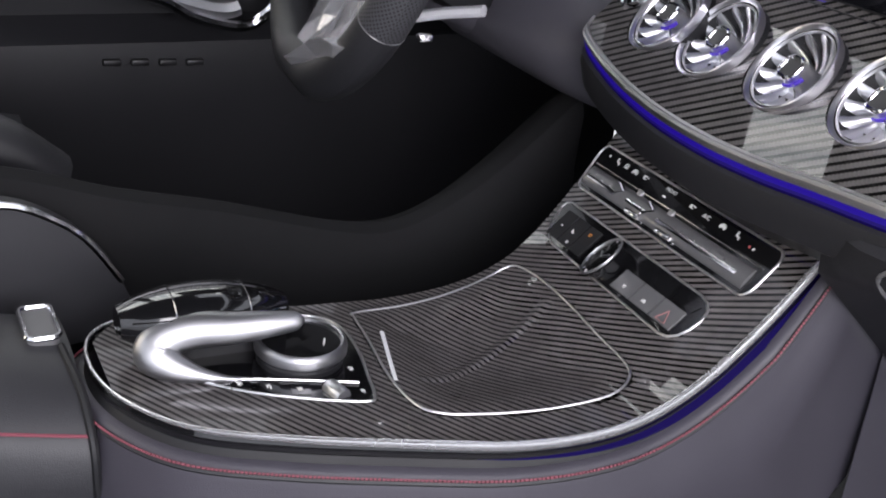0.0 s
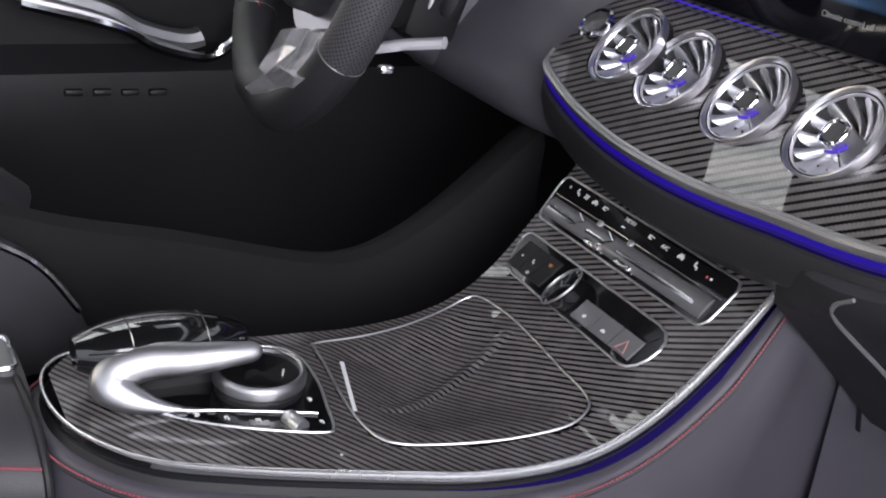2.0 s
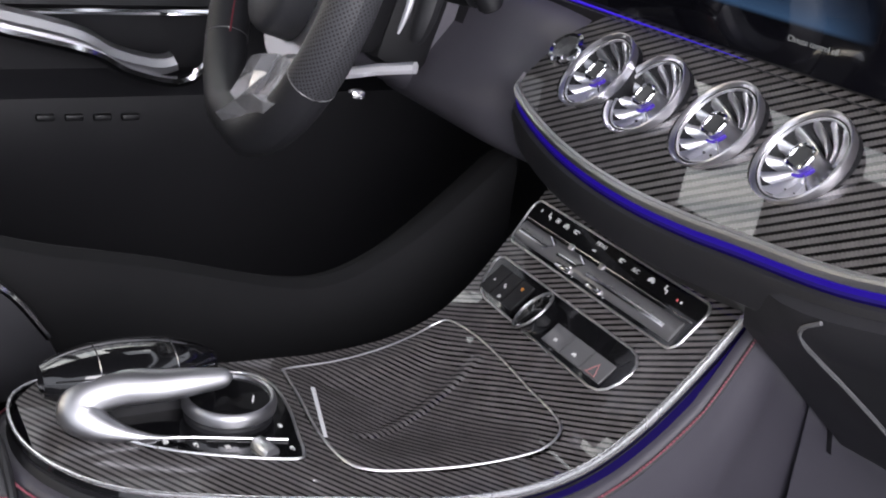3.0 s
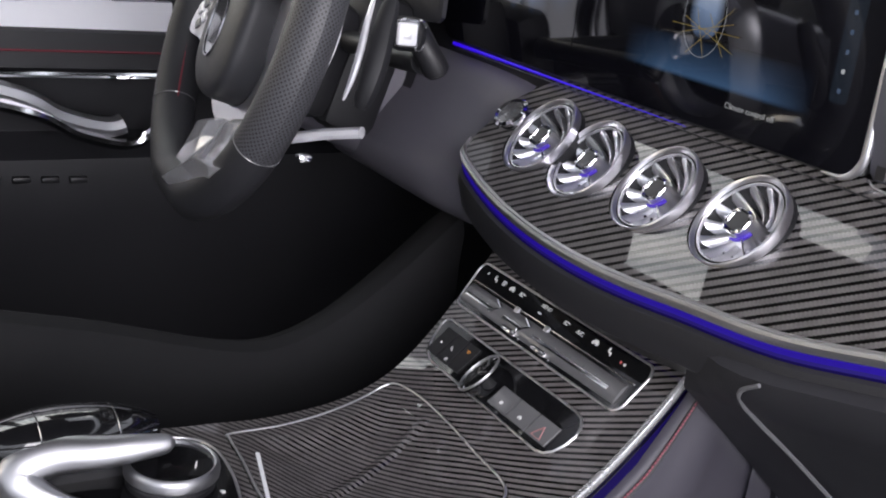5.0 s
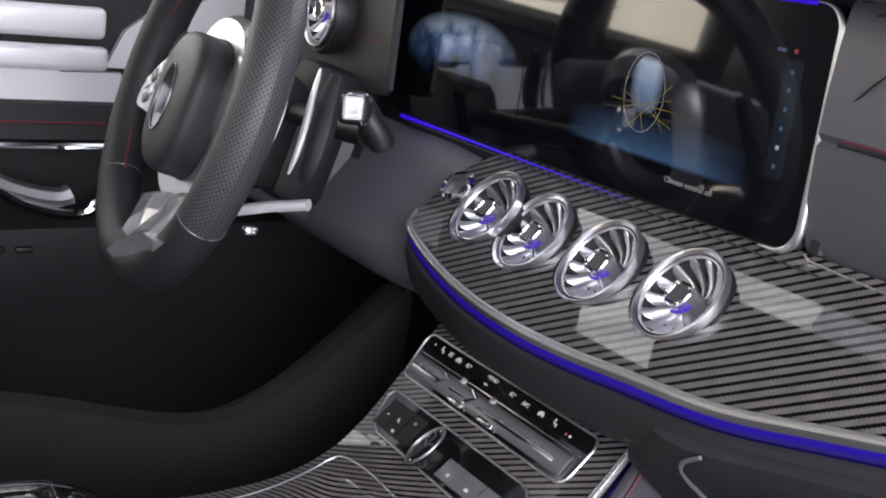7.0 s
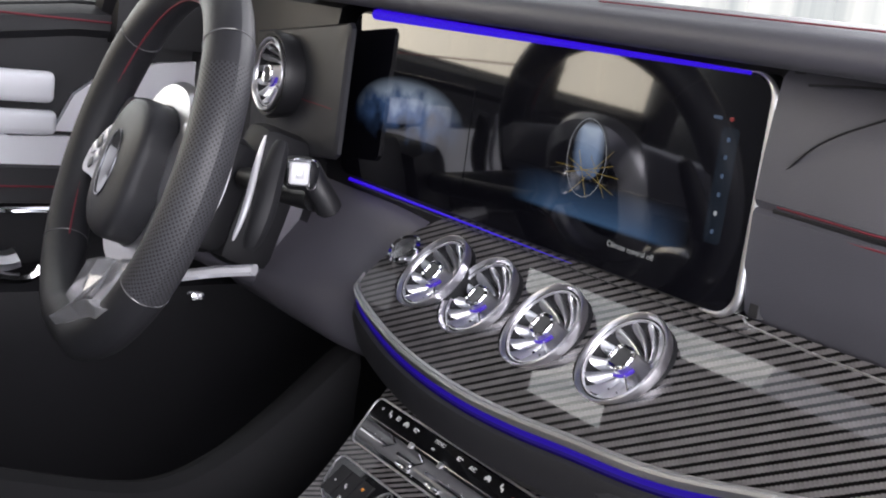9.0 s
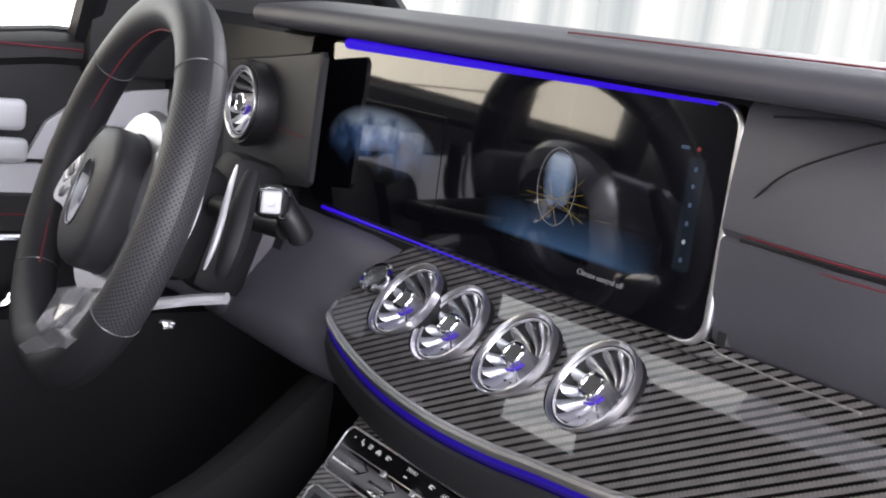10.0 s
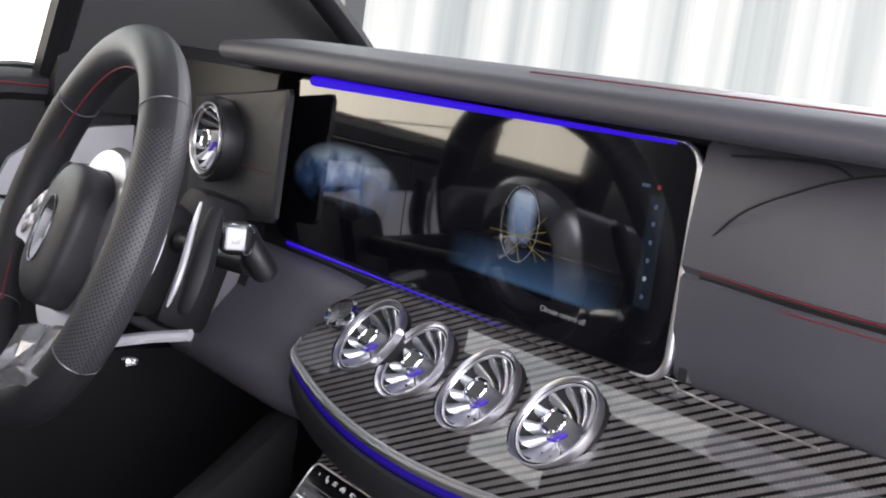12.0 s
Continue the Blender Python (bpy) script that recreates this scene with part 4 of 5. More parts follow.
    # lower dash with the glove box
    rows = []
    for i in range(31):
        x = 0.0165 + 0.66 * i / 30
        e = float(np.interp(x, [p[0] for p in TRIM_EDGE], [p[1] for p in TRIM_EDGE]))
        z = 0.757 + e / UP.y * UP.z
        k = min(1, (x - 0.0165) / 0.05)
        rows.append([(x, e + 0.02, z - 0.012), (x, e + 0.01 - 0.022 * k, z - 0.032), (x, e + 0.01 - 0.018 * k, z - 0.05), (x, e + 0.012, z - 0.068), (x, e + 0.062, z - 0.112), (x, e + 0.16, z - 0.20), (x, e + 0.3, z - 0.28)])
    part("glove_box", grid(rows), LEATHER_D, root, "black leather glove box front")
    part("glove_box_gap", tube(spline([(0.098, -0.0585, 0.683), (0.083, -0.0575, 0.672), (0.080, -0.050, 0.660), (0.084, -0.034, 0.645), (0.094, -0.004, 0.619), (0.11, 0.05, 0.57)], 6), 0.0018, 6), KEY, root, "rounded glove box joint")
    # knee panel and dash left of the display
    rows = []
    for i in range(21):
        x = -0.93 + 0.40 * i / 20
        rows.append([(x, 0.06, 1.0), (x, 0.035, 0.985), (x, 0.03, 0.93), (x, 0.03, 0.86), (x, 0.04, 0.80), (x, 0.02, 0.74), (x, 0.05, 0.66), (x, 0.16, 0.60)])
    part("driver_face", grid(rows), LEATHER_D, root, "black leather driver side dash")
    # dark body behind the console and the trim
    rows = []
    for i in range(11):
        x = -0.335 + 0.35 * i / 10
        rows.append([(x, 0.0, 0.735), (x, -0.012, 0.70), (x, 0.01, 0.665), (x, 0.06, 0.66), (x, 0.1, 0.5)])
    part("centre_stack", grid(rows), BLACK, root)
    part("dash_core", box(1.6, 0.26, 0.19, 0.004, (-0.15, 0.20, 0.90)), DARK, root)
    rows = []
    for i in range(15):
        t = i / 14
        x = -0.66 + 0.315 * t
        k = max(0.0, (t - 0.72) / 0.28) ** 2
        rows.append(spline([(x, 0.075, 0.800), (x, 0.048, 0.785 - 0.006 * k), (x, 0.022 + 0.012 * k, 0.745), (x, -0.004 + 0.016 * k, 0.710), (x, -0.016 + 0.02 * k, 0.675), (x, 0.004 + 0.02 * k, 0.64), (x, 0.07, 0.62)], 3))
    part("column_cowl", grid(rows), SHROUD, root, "violet grey leather knee panel")
    part("dark_recess", box(0.26, 0.05, 0.17, 0.004, (-0.435, 0.082, 0.768)), DARK, root)
    return root


build_dash_pad()

SIDE = copy_thing(VENT, Matrix.Translation((-0.606, -0.006, 0.901)) @ pose(0, 0, 0, 88, 0, -4))
tagged(SIDE, "round turbine air vent beside the driver door")


def build_vent_pod():
    root = tagged(thing("driver_vent_pod", "black leather dash end piece round the driver vent", "dashboard trim"), kind="structure")
    out = [(p[0], p[1]) for p in dense([(-0.690, 0.945), (-0.585, 0.958), (-0.480, 0.972), (-0.475, 0.966), (-0.478, 0.832), (-0.486, 0.825), (-0.585, 0.815), (-0.690, 0.825)], 0.02)]
    part("panel", slab(out, -0.012, -0.004, lambda a, b, h: (a, 0.012 - h, b), inset=0.003), LEATHER_M, root, "charcoal leather panel")
    part("red_stitching", tube([(x, 0.0155, 0.8785 - 0.02 * (x + 0.50)) for x in np.linspace(-0.570, -0.495, 12)], 0.0006, 4), STITCH, root)
    part("wheel_knob", moved(lathe(((0.0, 0.004), (0.004, 0.0035), (0.005, 0.0), (0.004, -0.004)), 16), Matrix.Translation((-0.575, 0.002, 0.877)) @ pose(0, 0, 0, 90, 0, 0)), SATIN, root, "small silver vent wheel")
    part("vent_seat", moved(lathe(((0.0455, -0.03), (0.050, -0.006), (0.047, 0.001), (0.043, 0.0)), 40), Matrix.Translation((-0.606, -0.005, 0.901)) @ pose(0, 0, 0, 88, 0, -4)), BLACK, root)


build_vent_pod()


# ---- steering wheel ----
def build_wheel():
    root = thing("steering_wheel", "flat-bottomed leather steering wheel with perforated grips and silver spokes", "steering wheel")
    psi, al = -0.1061, 0.2924
    X = Vector((math.cos(psi), math.sin(psi), 0))
    A = Vector((math.sin(psi) * math.cos(al), -math.cos(psi) * math.cos(al), math.sin(al)))
    U = A.cross(X)
    root.matrix_world = Matrix.Translation((-0.3837, -0.2388, 0.8391)) @ Matrix((X, U, A)).transposed().to_4x4()
    R, r = 0.1645, 0.0205

    def centre(a):
        x, y = 0.160 * math.cos(a), R * math.sin(a)
        return Vector((x, max(y, -0.160), 0))

    def arc_part(name, a0, a1, material, label, thick=1.0, n=44):
        rows, uvs = [], []
        for i in range(n + 1):
            a = radians(a0 + (a1 - a0) * i / n)
            c = centre(a)
            rad = Vector((math.cos(a), math.sin(a), 0))
            swell = 1 + 0.03 * math.sin(math.pi * i / n) if thick > 1 else 1
            rows.append([c + rad * (r * thick * swell * math.cos(q)) + Vector((0, 0, r * thick * math.sin(q))) for q in (2 * math.pi * k / 24 for k in range(25))])
            uvs.append([(a * R, k / 24 * 2 * math.pi * r) for k in range(25)])
        return part(name, grid(rows, uvs), material, root, label)
    arc_part("rim_top", 44, 142, LEATHER_M, "smooth dark leather rim")
    arc_part("grip_end", 34, 44, LEATHER_M, "smooth leather grip end", 1.0, 8)
    arc_part("grip", -31, 34, PERF, "perforated leather grip", 1.01)
    arc_part("grip", 142, 222, LEATHER_D, "black leather grip", 1.01)
    arc_part("rim_bottom", 222, 329, LEATHER_D, "flattened leather rim bottom")
    for a in (44, 142, -31, 222):
        c = centre(radians(a))
        rad = Vector((math.cos(radians(a)), math.sin(radians(a)), 0))
        part("rim_joint", tube([c + rad * (0.0207 * math.cos(q)) + Vector((0, 0, 0.0207 * math.sin(q))) for q in (2 * math.pi * k / 24 for k in range(24))], 0.0006, 4, closed=True), KEY, root)
    pts = [centre(radians(a)) * ((R - r * 0.97) / R) + Vector((0, 0, 0.004)) for a in range(60, 225, 4)]
    part("inner_stitching", tube(pts, 0.0013, 5), STITCH, root, "red stitching inside the rim")
    # hub: an upright oval cushion on a silver surround
    hub = [(0.054 * math.copysign(abs(math.cos(q)) ** 0.85, math.cos(q)) * (1 - 0.10 * math.sin(q) * (-1 if math.sin(q) > 0 else 1)), -0.014 + 0.064 * math.copysign(abs(math.sin(q)) ** 0.85, math.sin(q))) for q in (2 * math.pi * k / 56 for k in range(56))]

    def ring_at(k, h):
        return [(a * k, -0.014 + (b + 0.014) * k, h) for a, b in hub]
    part("hub_cover", grid([ring_at(1.0, -0.012), ring_at(1.0, 0.008), ring_at(0.985, 0.0125), ring_at(0.95, 0.0155), ring_at(0.85, 0.0185), ring_at(0.6, 0.0215), ring_at(0.3, 0.0228), ring_at(0.02, 0.0230)], closed_u=True), LEATHER_M, root, "grey leather hub cover")
    part("hub_surround", grid([ring_at(1.02, -0.05), ring_at(1.34, -0.034), ring_at(1.40, -0.018), ring_at(1.32, -0.011), ring_at(1.02, -0.012)], closed_u=True), SPOKE, root, "satin silver hub surround")
    part("emblem", tube([(0.018 * math.cos(q), 0.030 * math.sin(q) - 0.014, 0.0228) for q in (2 * math.pi * k / 32 for k in range(32))], 0.0013, 6, closed=True), SMOKE, root, "plain chrome emblem ring")
    part("emblem_plate", slab([(0.0165 * math.cos(q), 0.028 * math.sin(q) - 0.014) for q in (2 * math.pi * k / 32 for k in range(32))], 0.018, 0.0230), PIANO, root, "plain dark emblem plate")
    # side spokes with their switch pods
    for s in (1, -1):
        rows = []
        for i in range(11):
            t = i / 10
            x = s * (0.050 + 0.108 * t)
            hh = 0.044 - 0.012 * t
            rows.append([(x, 0.008 + hh * math.cos(q), -0.016 + 0.008 * math.sin(q)) for q in (2 * math.pi * k / 20 for k in range(20))])
        part("spoke", grid(rows, closed_u=True, cap=True), SPOKE, root, "satin silver spoke")
    pod = [(p.x, p.y) for p in ring_spline([(-0.012, 0.026, 0), (-0.045, 0.020, 0), (-0.072, 0.006, 0), (-0.098, -0.019, 0), (-0.099, -0.037, 0), (-0.070, -0.038, 0), (-0.030, -0.034, 0)], 5)]
    switch_pod = part("switch_pod", slab(pod, -0.012, 0.016, inset=0.004), SPOKE, root, "satin silver switch pod")
    for k in range(3):
        part("switch", moved(box(0.011, 0.011, 0.004, 0.0018), pose(-0.056 - 0.012 * k, 0.004 - 0.008 * k, 0.0165, 0, 0, 32)), PALE if k != 1 else KEY, switch_pod)
        part("switch", moved(box(0.011, 0.009, 0.004, 0.0018), pose(-0.050 - 0.012 * k, -0.010 - 0.008 * k, 0.0165, 0, 0, 32)), KEY if k != 1 else PALE, switch_pod)
    # lower spokes: two faceted bright legs that meet a cut metal foot

    def facet(name, outline, lo, crest, label):
        cx = sum(p[0] for p in outline) / len(outline)
        cy = sum(p[1] for p in outline) / len(outline)
        rows = [[(x, y, lo) for x, y in outline], [(x, y, crest * 0.35) for x, y in outline],
                [(cx + (x - cx) * 0.72, cy + (y - cy) * 0.80, crest * (1.0 if i < len(outline) / 2 else 0.7)) for i, (x, y) in enumerate(outline)],
                [(cx + (x - cx) * 0.10, cy + (y - cy) * 0.15, crest * 0.7) for x, y in outline]]
        return part(name, grid(rows, closed_u=True, cap=True), BRIGHT_METAL, root, label, smooth=False)
    facet("lower_spoke", [(0.0175, -0.093), (0.035, -0.088), (0.0555, -0.084), (0.045, -0.1035), (0.0285, -0.1265), (0.0, -0.1475), (-0.052, -0.170), (-0.022, -0.131)], -0.010, 0.014, "faceted bright lower spoke")
    facet("lower_spoke", [(0.0716, -0.0795), (0.0895, -0.075), (0.107, -0.0724), (0.1105, -0.081), (0.092, -0.1186), (0.047, -0.148), (0.0136, -0.1485), (0.0447, -0.1205)], -0.012, 0.010, "faceted bright lower spoke")
    facet("lower_foot", [(-0.010, -0.1605), (0.019, -0.145), (0.045, -0.131), (0.097, -0.111), (0.140, -0.108), (0.128, -0.125), (0.097, -0.142), (0.075, -0.161), (0.0435, -0.164), (0.008, -0.166)], 0.004, 0.026, "cut bright metal foot")
    # shift paddle behind the rim: a dark blade with a bright front edge
    for s in (1, -1):
        pts = spline([(s * 0.139, 0.060, -0.046), (s * 0.1466, 0.036, -0.045), (s * 0.1545, 0.014, -0.045), (s * 0.158, -0.006, -0.045), (s * 0.155, -0.026, -0.046)], 6)
        paddle = part("shift_paddle", tube([p + Vector((s * 0.012, 0, -0.010)) for p in pts], 0.012, 10, flat=0.8, taper=lambda t: 0.5 + 0.5 * math.sin(math.pi * t) ** 0.5), DARK, root, "dark shift paddle")
        part("paddle_edge", tube(pts, 0.0044, 8, flat=0.6, taper=lambda t: 0.30 + 0.70 * math.sin(math.pi * t) ** 0.6), PALE, paddle, "slim silver paddle edge")
    return root


build_wheel()


def build_column():
    root = thing("steering_column", "dark grey steering column shroud with bright lower trim", "steering column")
    A = Vector((0.0, 0.955, -0.296))
    c0 = Vector((-0.63, -0.08, 0.757))
    X, U = Vector((1, 0, 0)), Vector((0, 0.296, 0.955))
    rows = []
    for i in range(9):
        t = i / 8
        c = c0 + A * (0.20 * t)
        a, b = 0.064 + 0.036 * t, 0.066 + 0.030 * t
        rows.append([c + X * (a * abs(math.cos(q)) ** 0.7 * (1 if math.cos(q) > 0 else -1)) + U * (b * abs(math.sin(q)) ** 0.7 * (1 if math.sin(q) > 0 else -1)) for q in (2 * math.pi * k / 32 for k in range(32))])
    part("shroud", grid(rows, closed_u=True, cap=True), SHROUD, root, "violet grey shroud")
    part("switch_block", moved(box(0.13, 0.055, 0.13, 0.02), Matrix.Translation((-0.58, -0.09, 0.775)) @ pose(0, 0, 0, -17, 0, 0)), DARK, root)
    part("paddle_block", moved(box(0.06, 0.07, 0.16, 0.018), Matrix.Translation((-0.557, -0.03, 0.768)) @ pose(0, 0, 0, -17, 0, 0)), DARK, root)
    part("column_tube", tube([(-0.63, -0.07, 0.76), (-0.38, -0.24, 0.825)], 0.022, 12), DARK, root)
    part("bright_trim", tube([(-0.40, -0.205, 0.722), (-0.36, -0.165, 0.738), (-0.335, -0.14, 0.7455)], 0.010, 8, flat=0.55), PALE, root, "bright lower trim")
    part("adjuster", moved(box(0.012, 0.014, 0.008, 0.003), pose(-0.36, -0.184, 0.716)), CHROME, root)
    stalk = thing("column_stalk", "black column stalk with silver end button", "stalk")
    part("arm", tube(spline([(-0.50, -0.075, 0.800), (-0.40, -0.082, 0.806), (-0.335, -0.085, 0.812)], 5), 0.012, 12), BLACK, stalk)
    part("neck", tube(spline([(-0.335, -0.098, 0.842), (-0.322, -0.092, 0.826), (-0.318, -0.083, 0.812), (-0.318, -0.078, 0.804)], 5), 0.0125, 12, up=(1, 0, 0), taper=lambda t: 1.0 if t < 0.9 else 0.8), BLACK, stalk, "black drooping lever neck")
    head = Matrix.Translation((-0.326, -0.109, 0.838)) @ pose(0, 0, 0, 0, 0, -14)
    part("end_piece", moved(box(0.026, 0.032, 0.030, 0.009, seg=3), head), BLACK, stalk)
    ringed = round_rect(-0.0130, -0.0135, 0.0130, 0.0135, 0.006, 5)
    part("end_ring", tube([head @ Vector((0.0125, a - 0.001, b + 0.001)) for a, b in ringed if a + b * 0.3 > -0.008], 0.0011, 6), CHROME, stalk, "chrome arc")
    part("button_collar", moved(box(0.006, 0.022, 0.024, 0.005, seg=3), head @ pose(0.013, -0.0045, 0.002)), SMOKE, stalk)
    part("end_button", moved(box(0.006, 0.0185, 0.0205, 0.0045, seg=3), head @ pose(0.0155, -0.0050, 0.002)), WHITE_CAP, stalk, "silver end button")
    part("button_mark", moved(box(0.001, 0.007, 0.008, 0.0004), head @ pose(0.0187, -0.0050, 0.002)), SATIN, stalk)
    return root


build_column()


# ---- driver door ----
def build_door():
    root = thing("driver_door", "closed dark driver door with bright trim, pull handle and red seam", "car door")
    D = -0.90
    rows = []
    for i in range(25):
        y = -1.3 + 1.75 * i / 24
        b = min(0.0, 0.13 * (y + 0.12))
        rows.append([(D - 0.05, y, 0.945 + b), (D - 0.005, y, 0.945 + b), (D + 0.008, y, 0.935 + b), (D + 0.008, y, 0.915 + b), (D - 0.004, y, 0.905 + b), (D - 0.004, y, 0.80), (D - 0.006, y, 0.745), (D + 0.02, y, 0.735), (D + 0.022, y, 0.69),
                     (D - 0.01, y, 0.675), (D - 0.02, y, 0.60), (D + 0.03, y, 0.575), (D + 0.035, y, 0.50), (D + 0.005, y, 0.44), (D, y, 0.25)])
    part("door_card", grid(rows), LEATHER_D, root, "black leather door card")
    part("belt_stitching", tube([(D + 0.010, y, 0.925) for y in np.linspace(-0.6, 0.3, 20)], 0.0014, 5), STITCH, root, "red seam along the belt line")
    part("rail_stitching", tube([(D + 0.024, y, 0.712) for y in np.linspace(-0.9, 0.3, 20)], 0.0014, 5), STITCH, root, "red seam over the pull")
    at_door = lambda a, b, h: (D + h, a, b)
    part("shelf_plate", slab(dense([(-0.70, 0.735), (-0.13, 0.735), (-0.135, 0.776), (-0.21, 0.774), (-0.30, 0.815), (-0.70, 0.815)], 0.02), -0.001, 0.012, at_door), SILVER_TRIM, root, "bright silver shelf plate")
    part("trim_plate", slab(dense([(-0.155, 0.782), (-0.105, 0.782), (-0.01, 0.79), (0.05, 0.84), (0.06, 0.888), (-0.02, 0.879), (-0.095, 0.858), (-0.132, 0.83)], 0.02), -0.001, 0.010, at_door), SILVER_TRIM, root, "bright silver trim plate")
    part("chrome_line", tube([(D + 0.026, y, 0.683) for y in np.linspace(-0.9, 0.1, 20)], 0.004, 6), CHROME, root, "chrome line")
    pull = spline([(D + 0.045, -0.42, 0.665), (D + 0.05, -0.31, 0.638), (D + 0.05, -0.26, 0.612), (D + 0.048, -0.20, 0.598), (D + 0.045, -0.165, 0.612), (D + 0.03, -0.135, 0.640)], 6)
    part("pull_handle", tube(pull, 0.0075, 8), CHROME, root, "curved chrome pull handle")
    part("pull_cup", tube([p + Vector((-0.012, -0.02, 0.020)) for p in pull[:22]], 0.017, 8, flat=0.8), SATIN, root, "satin pull cup")
    for y, z, w, h in ((-0.225, 0.793, 0.14, 0.032), (-0.235, 0.838, 0.15, 0.040), (-0.34, 0.81, 0.05, 0.08)):
        part("seat_switch", moved(box(0.02, w, h, 0.009, seg=3), pose(D + 0.016, y, z)), SILVER_TRIM, root, "silver seat switch")
    part("speaker", moved(lathe(((0.045, 0.0), (0.042, 0.006), (0.0, 0.004)), 32), Matrix.Translation((D + 0.004, -0.02, 0.83)) @ pose(0, 0, 0, 0, 90, 0)), SATIN, root, "round speaker grille")
    for k in range(4):
        part("pocket_item", moved(box(0.01, 0.022, 0.008, 0.002), pose(D + 0.036, -0.36 + 0.035 * k, 0.553 - 0.001 * k)), BLACK, root)
    part("window_frame", merged(tube([(D - 0.02, -0.085, 0.93), (D + 0.03, -0.09, 1.0), (D + 0.12, -0.10, 1.12)], 0.02, 8), tube([(D - 0.03, y, 0.94 + min(0.0, 0.13 * (y + 0.12))) for y in (-1.3, -0.5, -0.12, 0.0, 0.35)], 0.012, 8)), BLACK, root, "black window frame")
    return root


build_door()


# ---- driver seat and footwell ----
def build_seat():
    root = thing("driver_seat", "black leather driver seat with rounded side bolsters", "car seat")
    path = [(-0.50, -0.66, 0.60), (-0.50, -0.60, 0.602), (-0.50, -0.54, 0.59), (-0.51, -0.49, 0.55), (-0.425, -0.25, 0.512), (-0.44, -0.19, 0.500), (-0.50, -0.155, 0.498), (-0.60, -0.15, 0.498), (-0.68, -0.17, 0.50), (-0.72, -0.25, 0.51), (-0.73, -0.40, 0.54), (-0.73, -0.60, 0.60)]
    part("bolster", tube(spline(path[:4], 5), 0.034, 14, flat=0.75), LEATHER_D, root, "rolled leather bolster")
    rows = []
    for i in range(13):
        t = i / 12
        y = -0.66 + 0.17 * t
        z = 0.57 - 0.03 * t
        rows.append([(-0.72 + 0.29 * k / 10, y, z - 0.012 * math.sin(math.pi * k / 10)) for k in range(11)])
    part("cushion", grid(rows), LEATHER_D, root, "black leather cushion")
    part("base", box(0.22, 0.2, 0.3, 0.03, (-0.60, -0.60, 0.38)), DARK, root)
    back = []
    for i in range(9):
        t = i / 8
        c = Vector((-0.575, -0.66 - 0.16 * t, 0.56 + 0.52 * t))
        back.append([c + Vector((0.19 * math.cos(q), 0.05 * math.sin(q), 0)) for q in (2 * math.pi * k / 16 for k in range(16))])
    part("backrest", grid(back, closed_u=True, cap=True), LEATHER_D, root, "black leather backrest")
    part("side_trim", slab([(p.x, p.y) for p in ring_spline([(-0.60, 0.588, 0), (-0.552, 0.586, 0), (-0.518, 0.573, 0), (-0.487, 0.549, 0), (-0.458, 0.507, 0), (-0.46, 0.46, 0), (-0.62, 0.46, 0)], 4)], 0, 0.03, lambda a, b, h: (-0.385 + h, a, b)), LEATHER_M, root, "dark grey seat side cover")
    part("chrome_arc", tube(spline([(-0.356, -0.62, 0.590), (-0.356, -0.552, 0.5885), (-0.356, -0.518, 0.5755), (-0.356, -0.487, 0.5515), (-0.356, -0.458, 0.509)], 6), 0.0032, 6), CHROME, root, "chrome arc on the side cover")
    return root


build_seat()



def build_sill_roll():
    root = thing("footwell_roll", "soft black padded roll edging the driver footwell", "trim")
    path = spline([(-0.42, -0.70, 0.610), (-0.42, -0.545, 0.588), (-0.42, -0.45, 0.560), (-0.42, -0.347, 0.536), (-0.42, -0.231, 0.504), (-0.42, -0.169, 0.500), (-0.42, -0.107, 0.524), (-0.42, -0.045, 0.566), (-0.42, 0.03, 0.63)], 6)
    rows = []
    for p in path:
        rows.append([(p.x - 0.05, p.y, p.z - 0.02), (p.x - 0.018, p.y, p.z + 0.004), (p.x, p.y, p.z + 0.010), (p.x + 0.014, p.y, p.z + 0.004), (p.x + 0.022, p.y, p.z - 0.012), (p.x + 0.02, p.y, p.z - 0.05), (p.x + 0.03, p.y, 0.22)])
    part("roll", grid([r[:4] for r in rows]), ROLL, root, "soft padded top")
    part("side", grid([r[3:] for r in rows]), ROLL, root, "black side panel")


ROLL = mat("soft_black_padding", (0.0085, 0.0085, 0.0095), 0.8, var=0.15, spec=0.25)
build_sill_roll()

floor = part("floor", grid([[(x, y, 0.22) for x in (-0.95, -0.4, 0.2, 0.75)] for y in (-1.6, -0.6, 0.2, 0.7)]), CARPET)
tagged(floor, "black carpeted car floor", "floor", kind="structure")
tunnel = part("footwell_wall", grid([[(-0.95, 0.62, 0.22), (-0.95, 0.45, 0.75)], [(-0.33, 0.62, 0.22), (-0.33, 0.45, 0.75)], [(-0.30, 0.10, 0.22), (-0.30, 0.10, 0.7)]]), CARPET)
tagged(tunnel, "black carpet lining of the footwell", "wall", kind="structure")


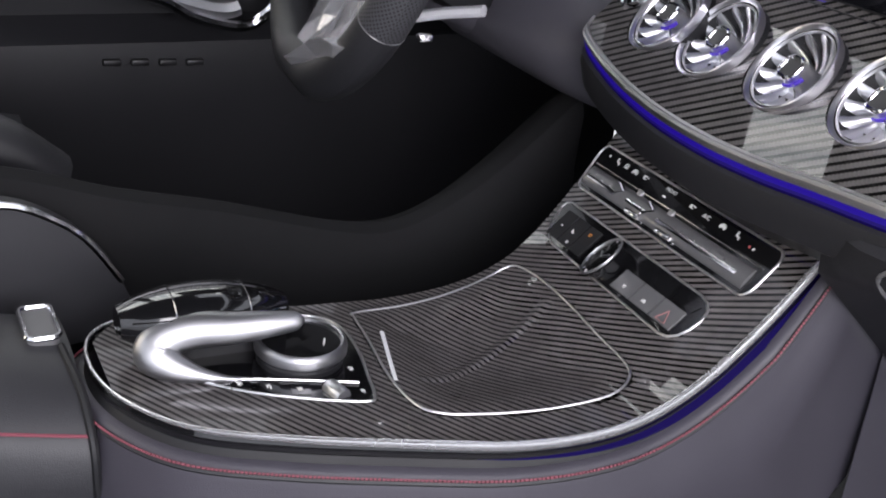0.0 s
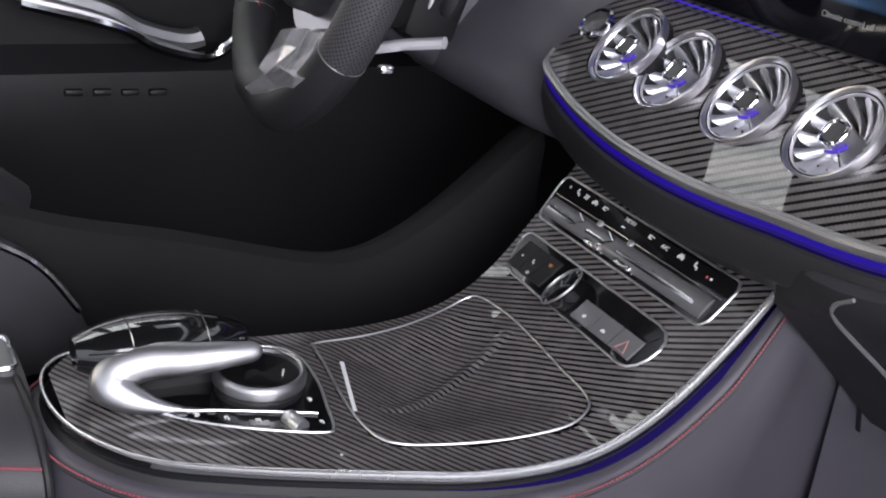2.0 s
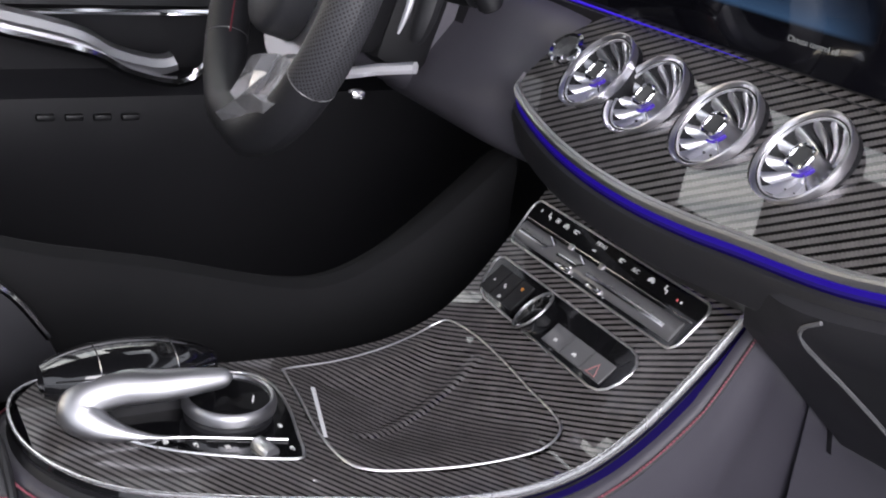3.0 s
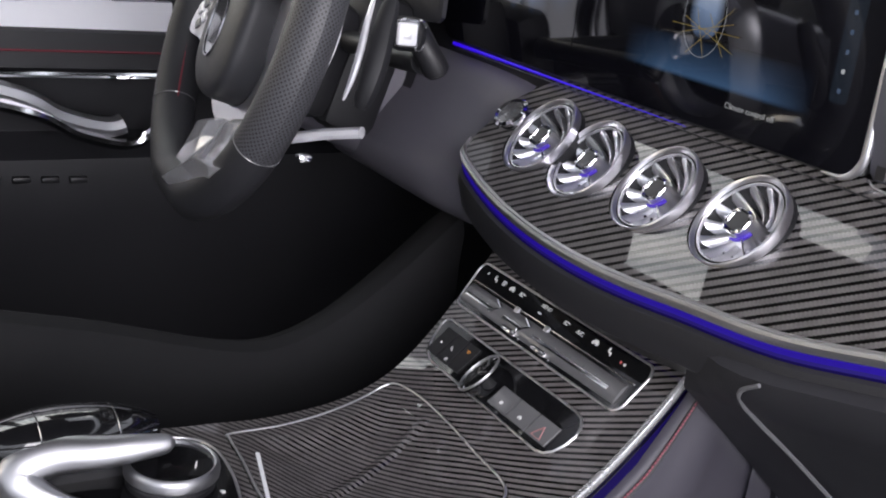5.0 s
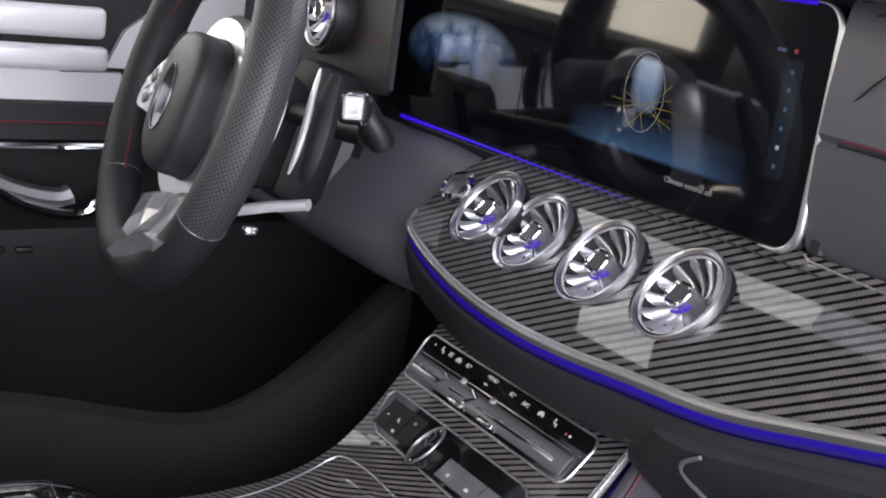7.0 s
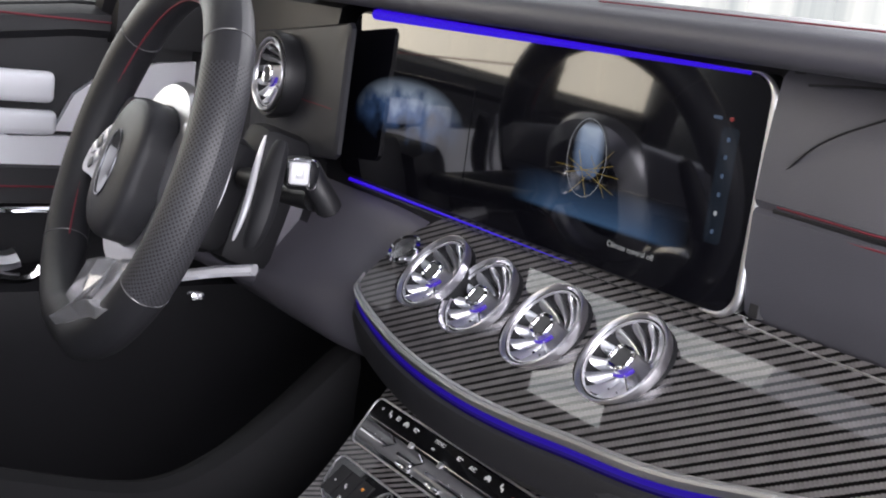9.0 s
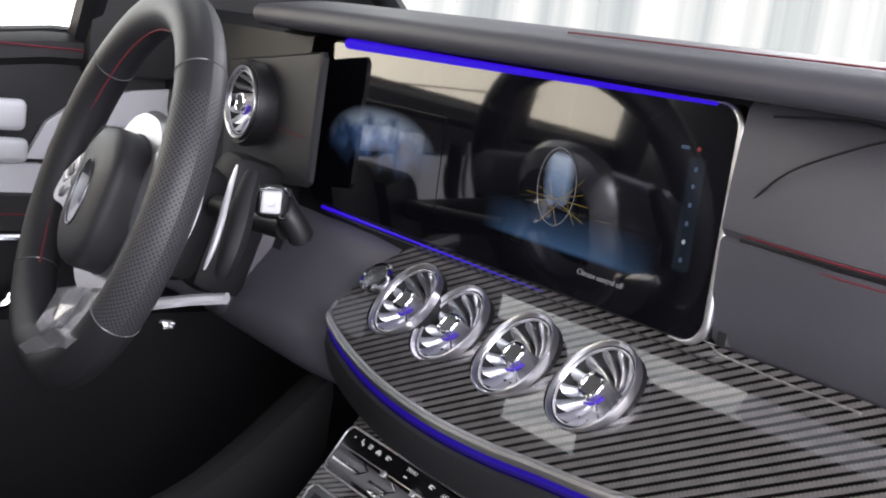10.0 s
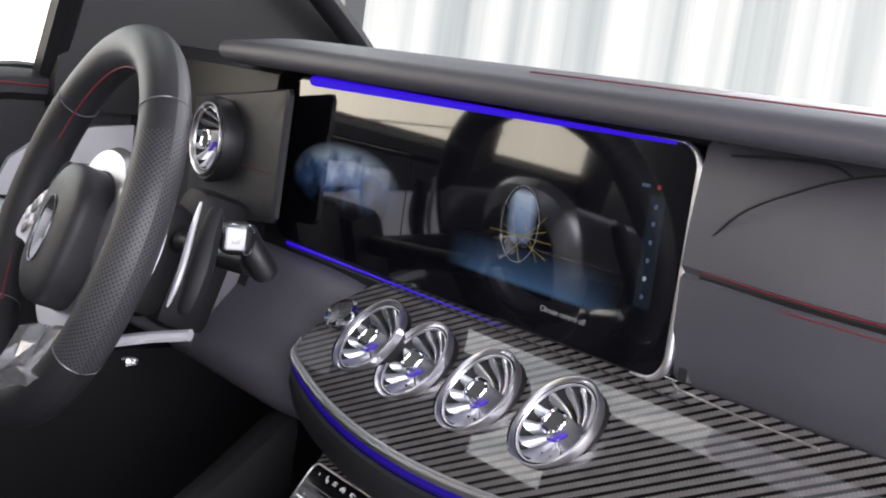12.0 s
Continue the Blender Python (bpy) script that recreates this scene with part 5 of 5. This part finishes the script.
# ---- body shell ----
def build_shell():
    root = tagged(thing("body_shell", "dark lined car roof and pillars round the cabin", "car body"), kind="structure")
    Z = 1.34
    # unseen roof lining; glass-roof opening and added left overhang shape the reflections
    def plate(x0, x1, y0, y1):
        return box(x1 - x0, y1 - y0, 0.03, 0.004, ((x0 + x1) / 2, (y0 + y1) / 2, Z))
    part("roof_lining_and_blocker", merged(plate(-0.78, 0.55, -0.082, 0.06), plate(-0.42, 0.55, -0.275, -0.125), plate(-0.78, -0.72, -0.275, -0.125), plate(-0.53, -0.42, -0.275, -0.125), plate(-0.78, 0.55, -1.15, -0.275), plate(-1.10, -0.78, -0.34, 0.02)), HEADLINER, root)
    part("front_pillar", slab(dense([(-0.09, 0.90), (-0.087, 1.2), (-0.10, 1.34), (0.0, 1.34), (0.28, 1.10), (0.36, 1.035), (0.42, 0.98), (0.42, 0.90)], 0.03), 0, 0.03, lambda a, b, h: (-0.90 + h, a, b)), BLACK, root, "black front pillar and sail panel")
    part("pillar_trim", tube([(-0.85, 0.40, 0.985), (-0.84, 0.33, 1.045), (-0.82, 0.20, 1.14), (-0.78, 0.0, 1.30)], 0.022, 10, flat=0.8), LEATHER_D, root)
    for s, x in ((1, -0.86),):
        part("centre_pillar", tube([(x - 0.02, -0.53, 0.86), (x + 0.05, -0.56, 1.33)], 0.03, 10), BLACK, root)
        part("rear_pillar", tube([(x - 0.02, -0.86, 0.80), (x + 0.05, -0.90, 1.33)], 0.06, 10), BLACK, root)
    part("far_pillar", tube([(0.72, 0.46, 0.97), (0.66, 0.22, 1.2), (0.58, 0.0, 1.34)], 0.045, 10, flat=0.8), BLACK, root)
    part("rear_wall", box(1.7, 0.05, 0.7, 0.01, (-0.15, -1.7, 0.55)), HEADLINER, root)
    part("scuttle", box(1.75, 0.28, 0.05, 0.02, (-0.1, 0.52, 0.99)), BLACK, root)
    part("scuttle_stitching", tube([(x, 0.375, 1.0165) for x in np.linspace(-0.7, 0.6, 10)], 0.002, 4), STITCH, root)
    part("bonnet_edge", tube([(-0.75, 0.40, 1.00), (-0.4, 0.46, 1.02), (0.1, 0.48, 1.025), (0.7, 0.44, 1.02)], 0.012, 6), DARK, root)


build_shell()


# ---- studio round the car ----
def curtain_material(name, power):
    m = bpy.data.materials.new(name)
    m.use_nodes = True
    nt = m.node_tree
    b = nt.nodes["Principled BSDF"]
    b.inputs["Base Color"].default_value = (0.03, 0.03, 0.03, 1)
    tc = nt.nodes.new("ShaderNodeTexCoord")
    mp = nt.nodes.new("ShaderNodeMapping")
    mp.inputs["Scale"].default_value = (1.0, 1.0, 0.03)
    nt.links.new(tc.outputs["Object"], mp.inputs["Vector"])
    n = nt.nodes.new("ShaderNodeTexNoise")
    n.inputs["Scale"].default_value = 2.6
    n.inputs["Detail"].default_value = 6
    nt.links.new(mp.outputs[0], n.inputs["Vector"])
    # light and shade of the folds painted into the emission by stretched noise
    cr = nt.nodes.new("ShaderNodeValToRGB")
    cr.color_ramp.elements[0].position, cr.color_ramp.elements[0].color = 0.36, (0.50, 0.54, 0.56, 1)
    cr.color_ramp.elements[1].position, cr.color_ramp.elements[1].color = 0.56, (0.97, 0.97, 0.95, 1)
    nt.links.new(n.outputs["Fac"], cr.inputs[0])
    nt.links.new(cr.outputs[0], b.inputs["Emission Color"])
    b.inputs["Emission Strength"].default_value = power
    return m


CURTAIN = curtain_material("glowing_painted_curtain", 1.0)
# wall glow stands in for daylight and feeds the cabin's reflections
GLOW_WALL = curtain_material("glowing_wall", 4.8)
BEIGE_WALL = mat("glowing_beige_wall", (0.2, 0.18, 0.15), 0.8, emit=(0.95, 0.86, 0.72), power=4.2)


def backdrop(name, a0, a1, n, material, label, top=4.2, foot=-0.12):
    rows = []
    for i in range(n + 1):
        a = radians(a0 + (a1 - a0) * i / n)
        q = 6.0 + 0.10 * math.sin(i * 1.9) + 0.05 * math.sin(i * 0.7)
        rows.append([(q * math.cos(a), q * math.sin(a), z) for z in (foot, foot + 1.6, top)])
    return tagged(part(name, grid(rows), material), label, "backdrop", kind="structure")


backdrop("backdrop", 15, 150, 120, CURTAIN, "glowing white curtains with painted fold shading before the studio windows")
backdrop("backdrop_side", 150, 207, 60, GLOW_WALL, "white wall beside the car with its daylight put in as glow", 3.4)
# sunlight on the rear wall is emission, tinting the display's reflection
backdrop("backdrop_rear", 207, 262, 50, BEIGE_WALL, "beige wall behind the car with its sunlight put in as glow", 3.4)
# unlit band added out of view to darken the console's reflections
backdrop("backdrop_band", 150, 262, 100, STUDIO, "unseen plain grey wall band added to keep reflections dark", 5.0, 3.4)


# unseen glowing band, added so gloss trim mirrors bright patches
backdrop("backdrop_high", 150, 262, 100, GLOW_WALL, "unseen high glowing wall added for bright reflections", 9.0, 5.0)


def build_window_post():
    root = thing("window_post", "dark grey studio window post between the curtains", "post", kind="structure")
    part("post", box(0.16, 0.10, 4.0, 0.01, (-3.19, 1.83, 1.9)), KEY, root)


build_window_post()
ground = part("ground", grid([[(x, y, -0.12) for x in (-60, -8, 8, 60)] for y in (-60, -8, 8, 60)]), STUDIO)
tagged(ground, "pale grey studio floor reaching the horizon", "ground", kind="structure")
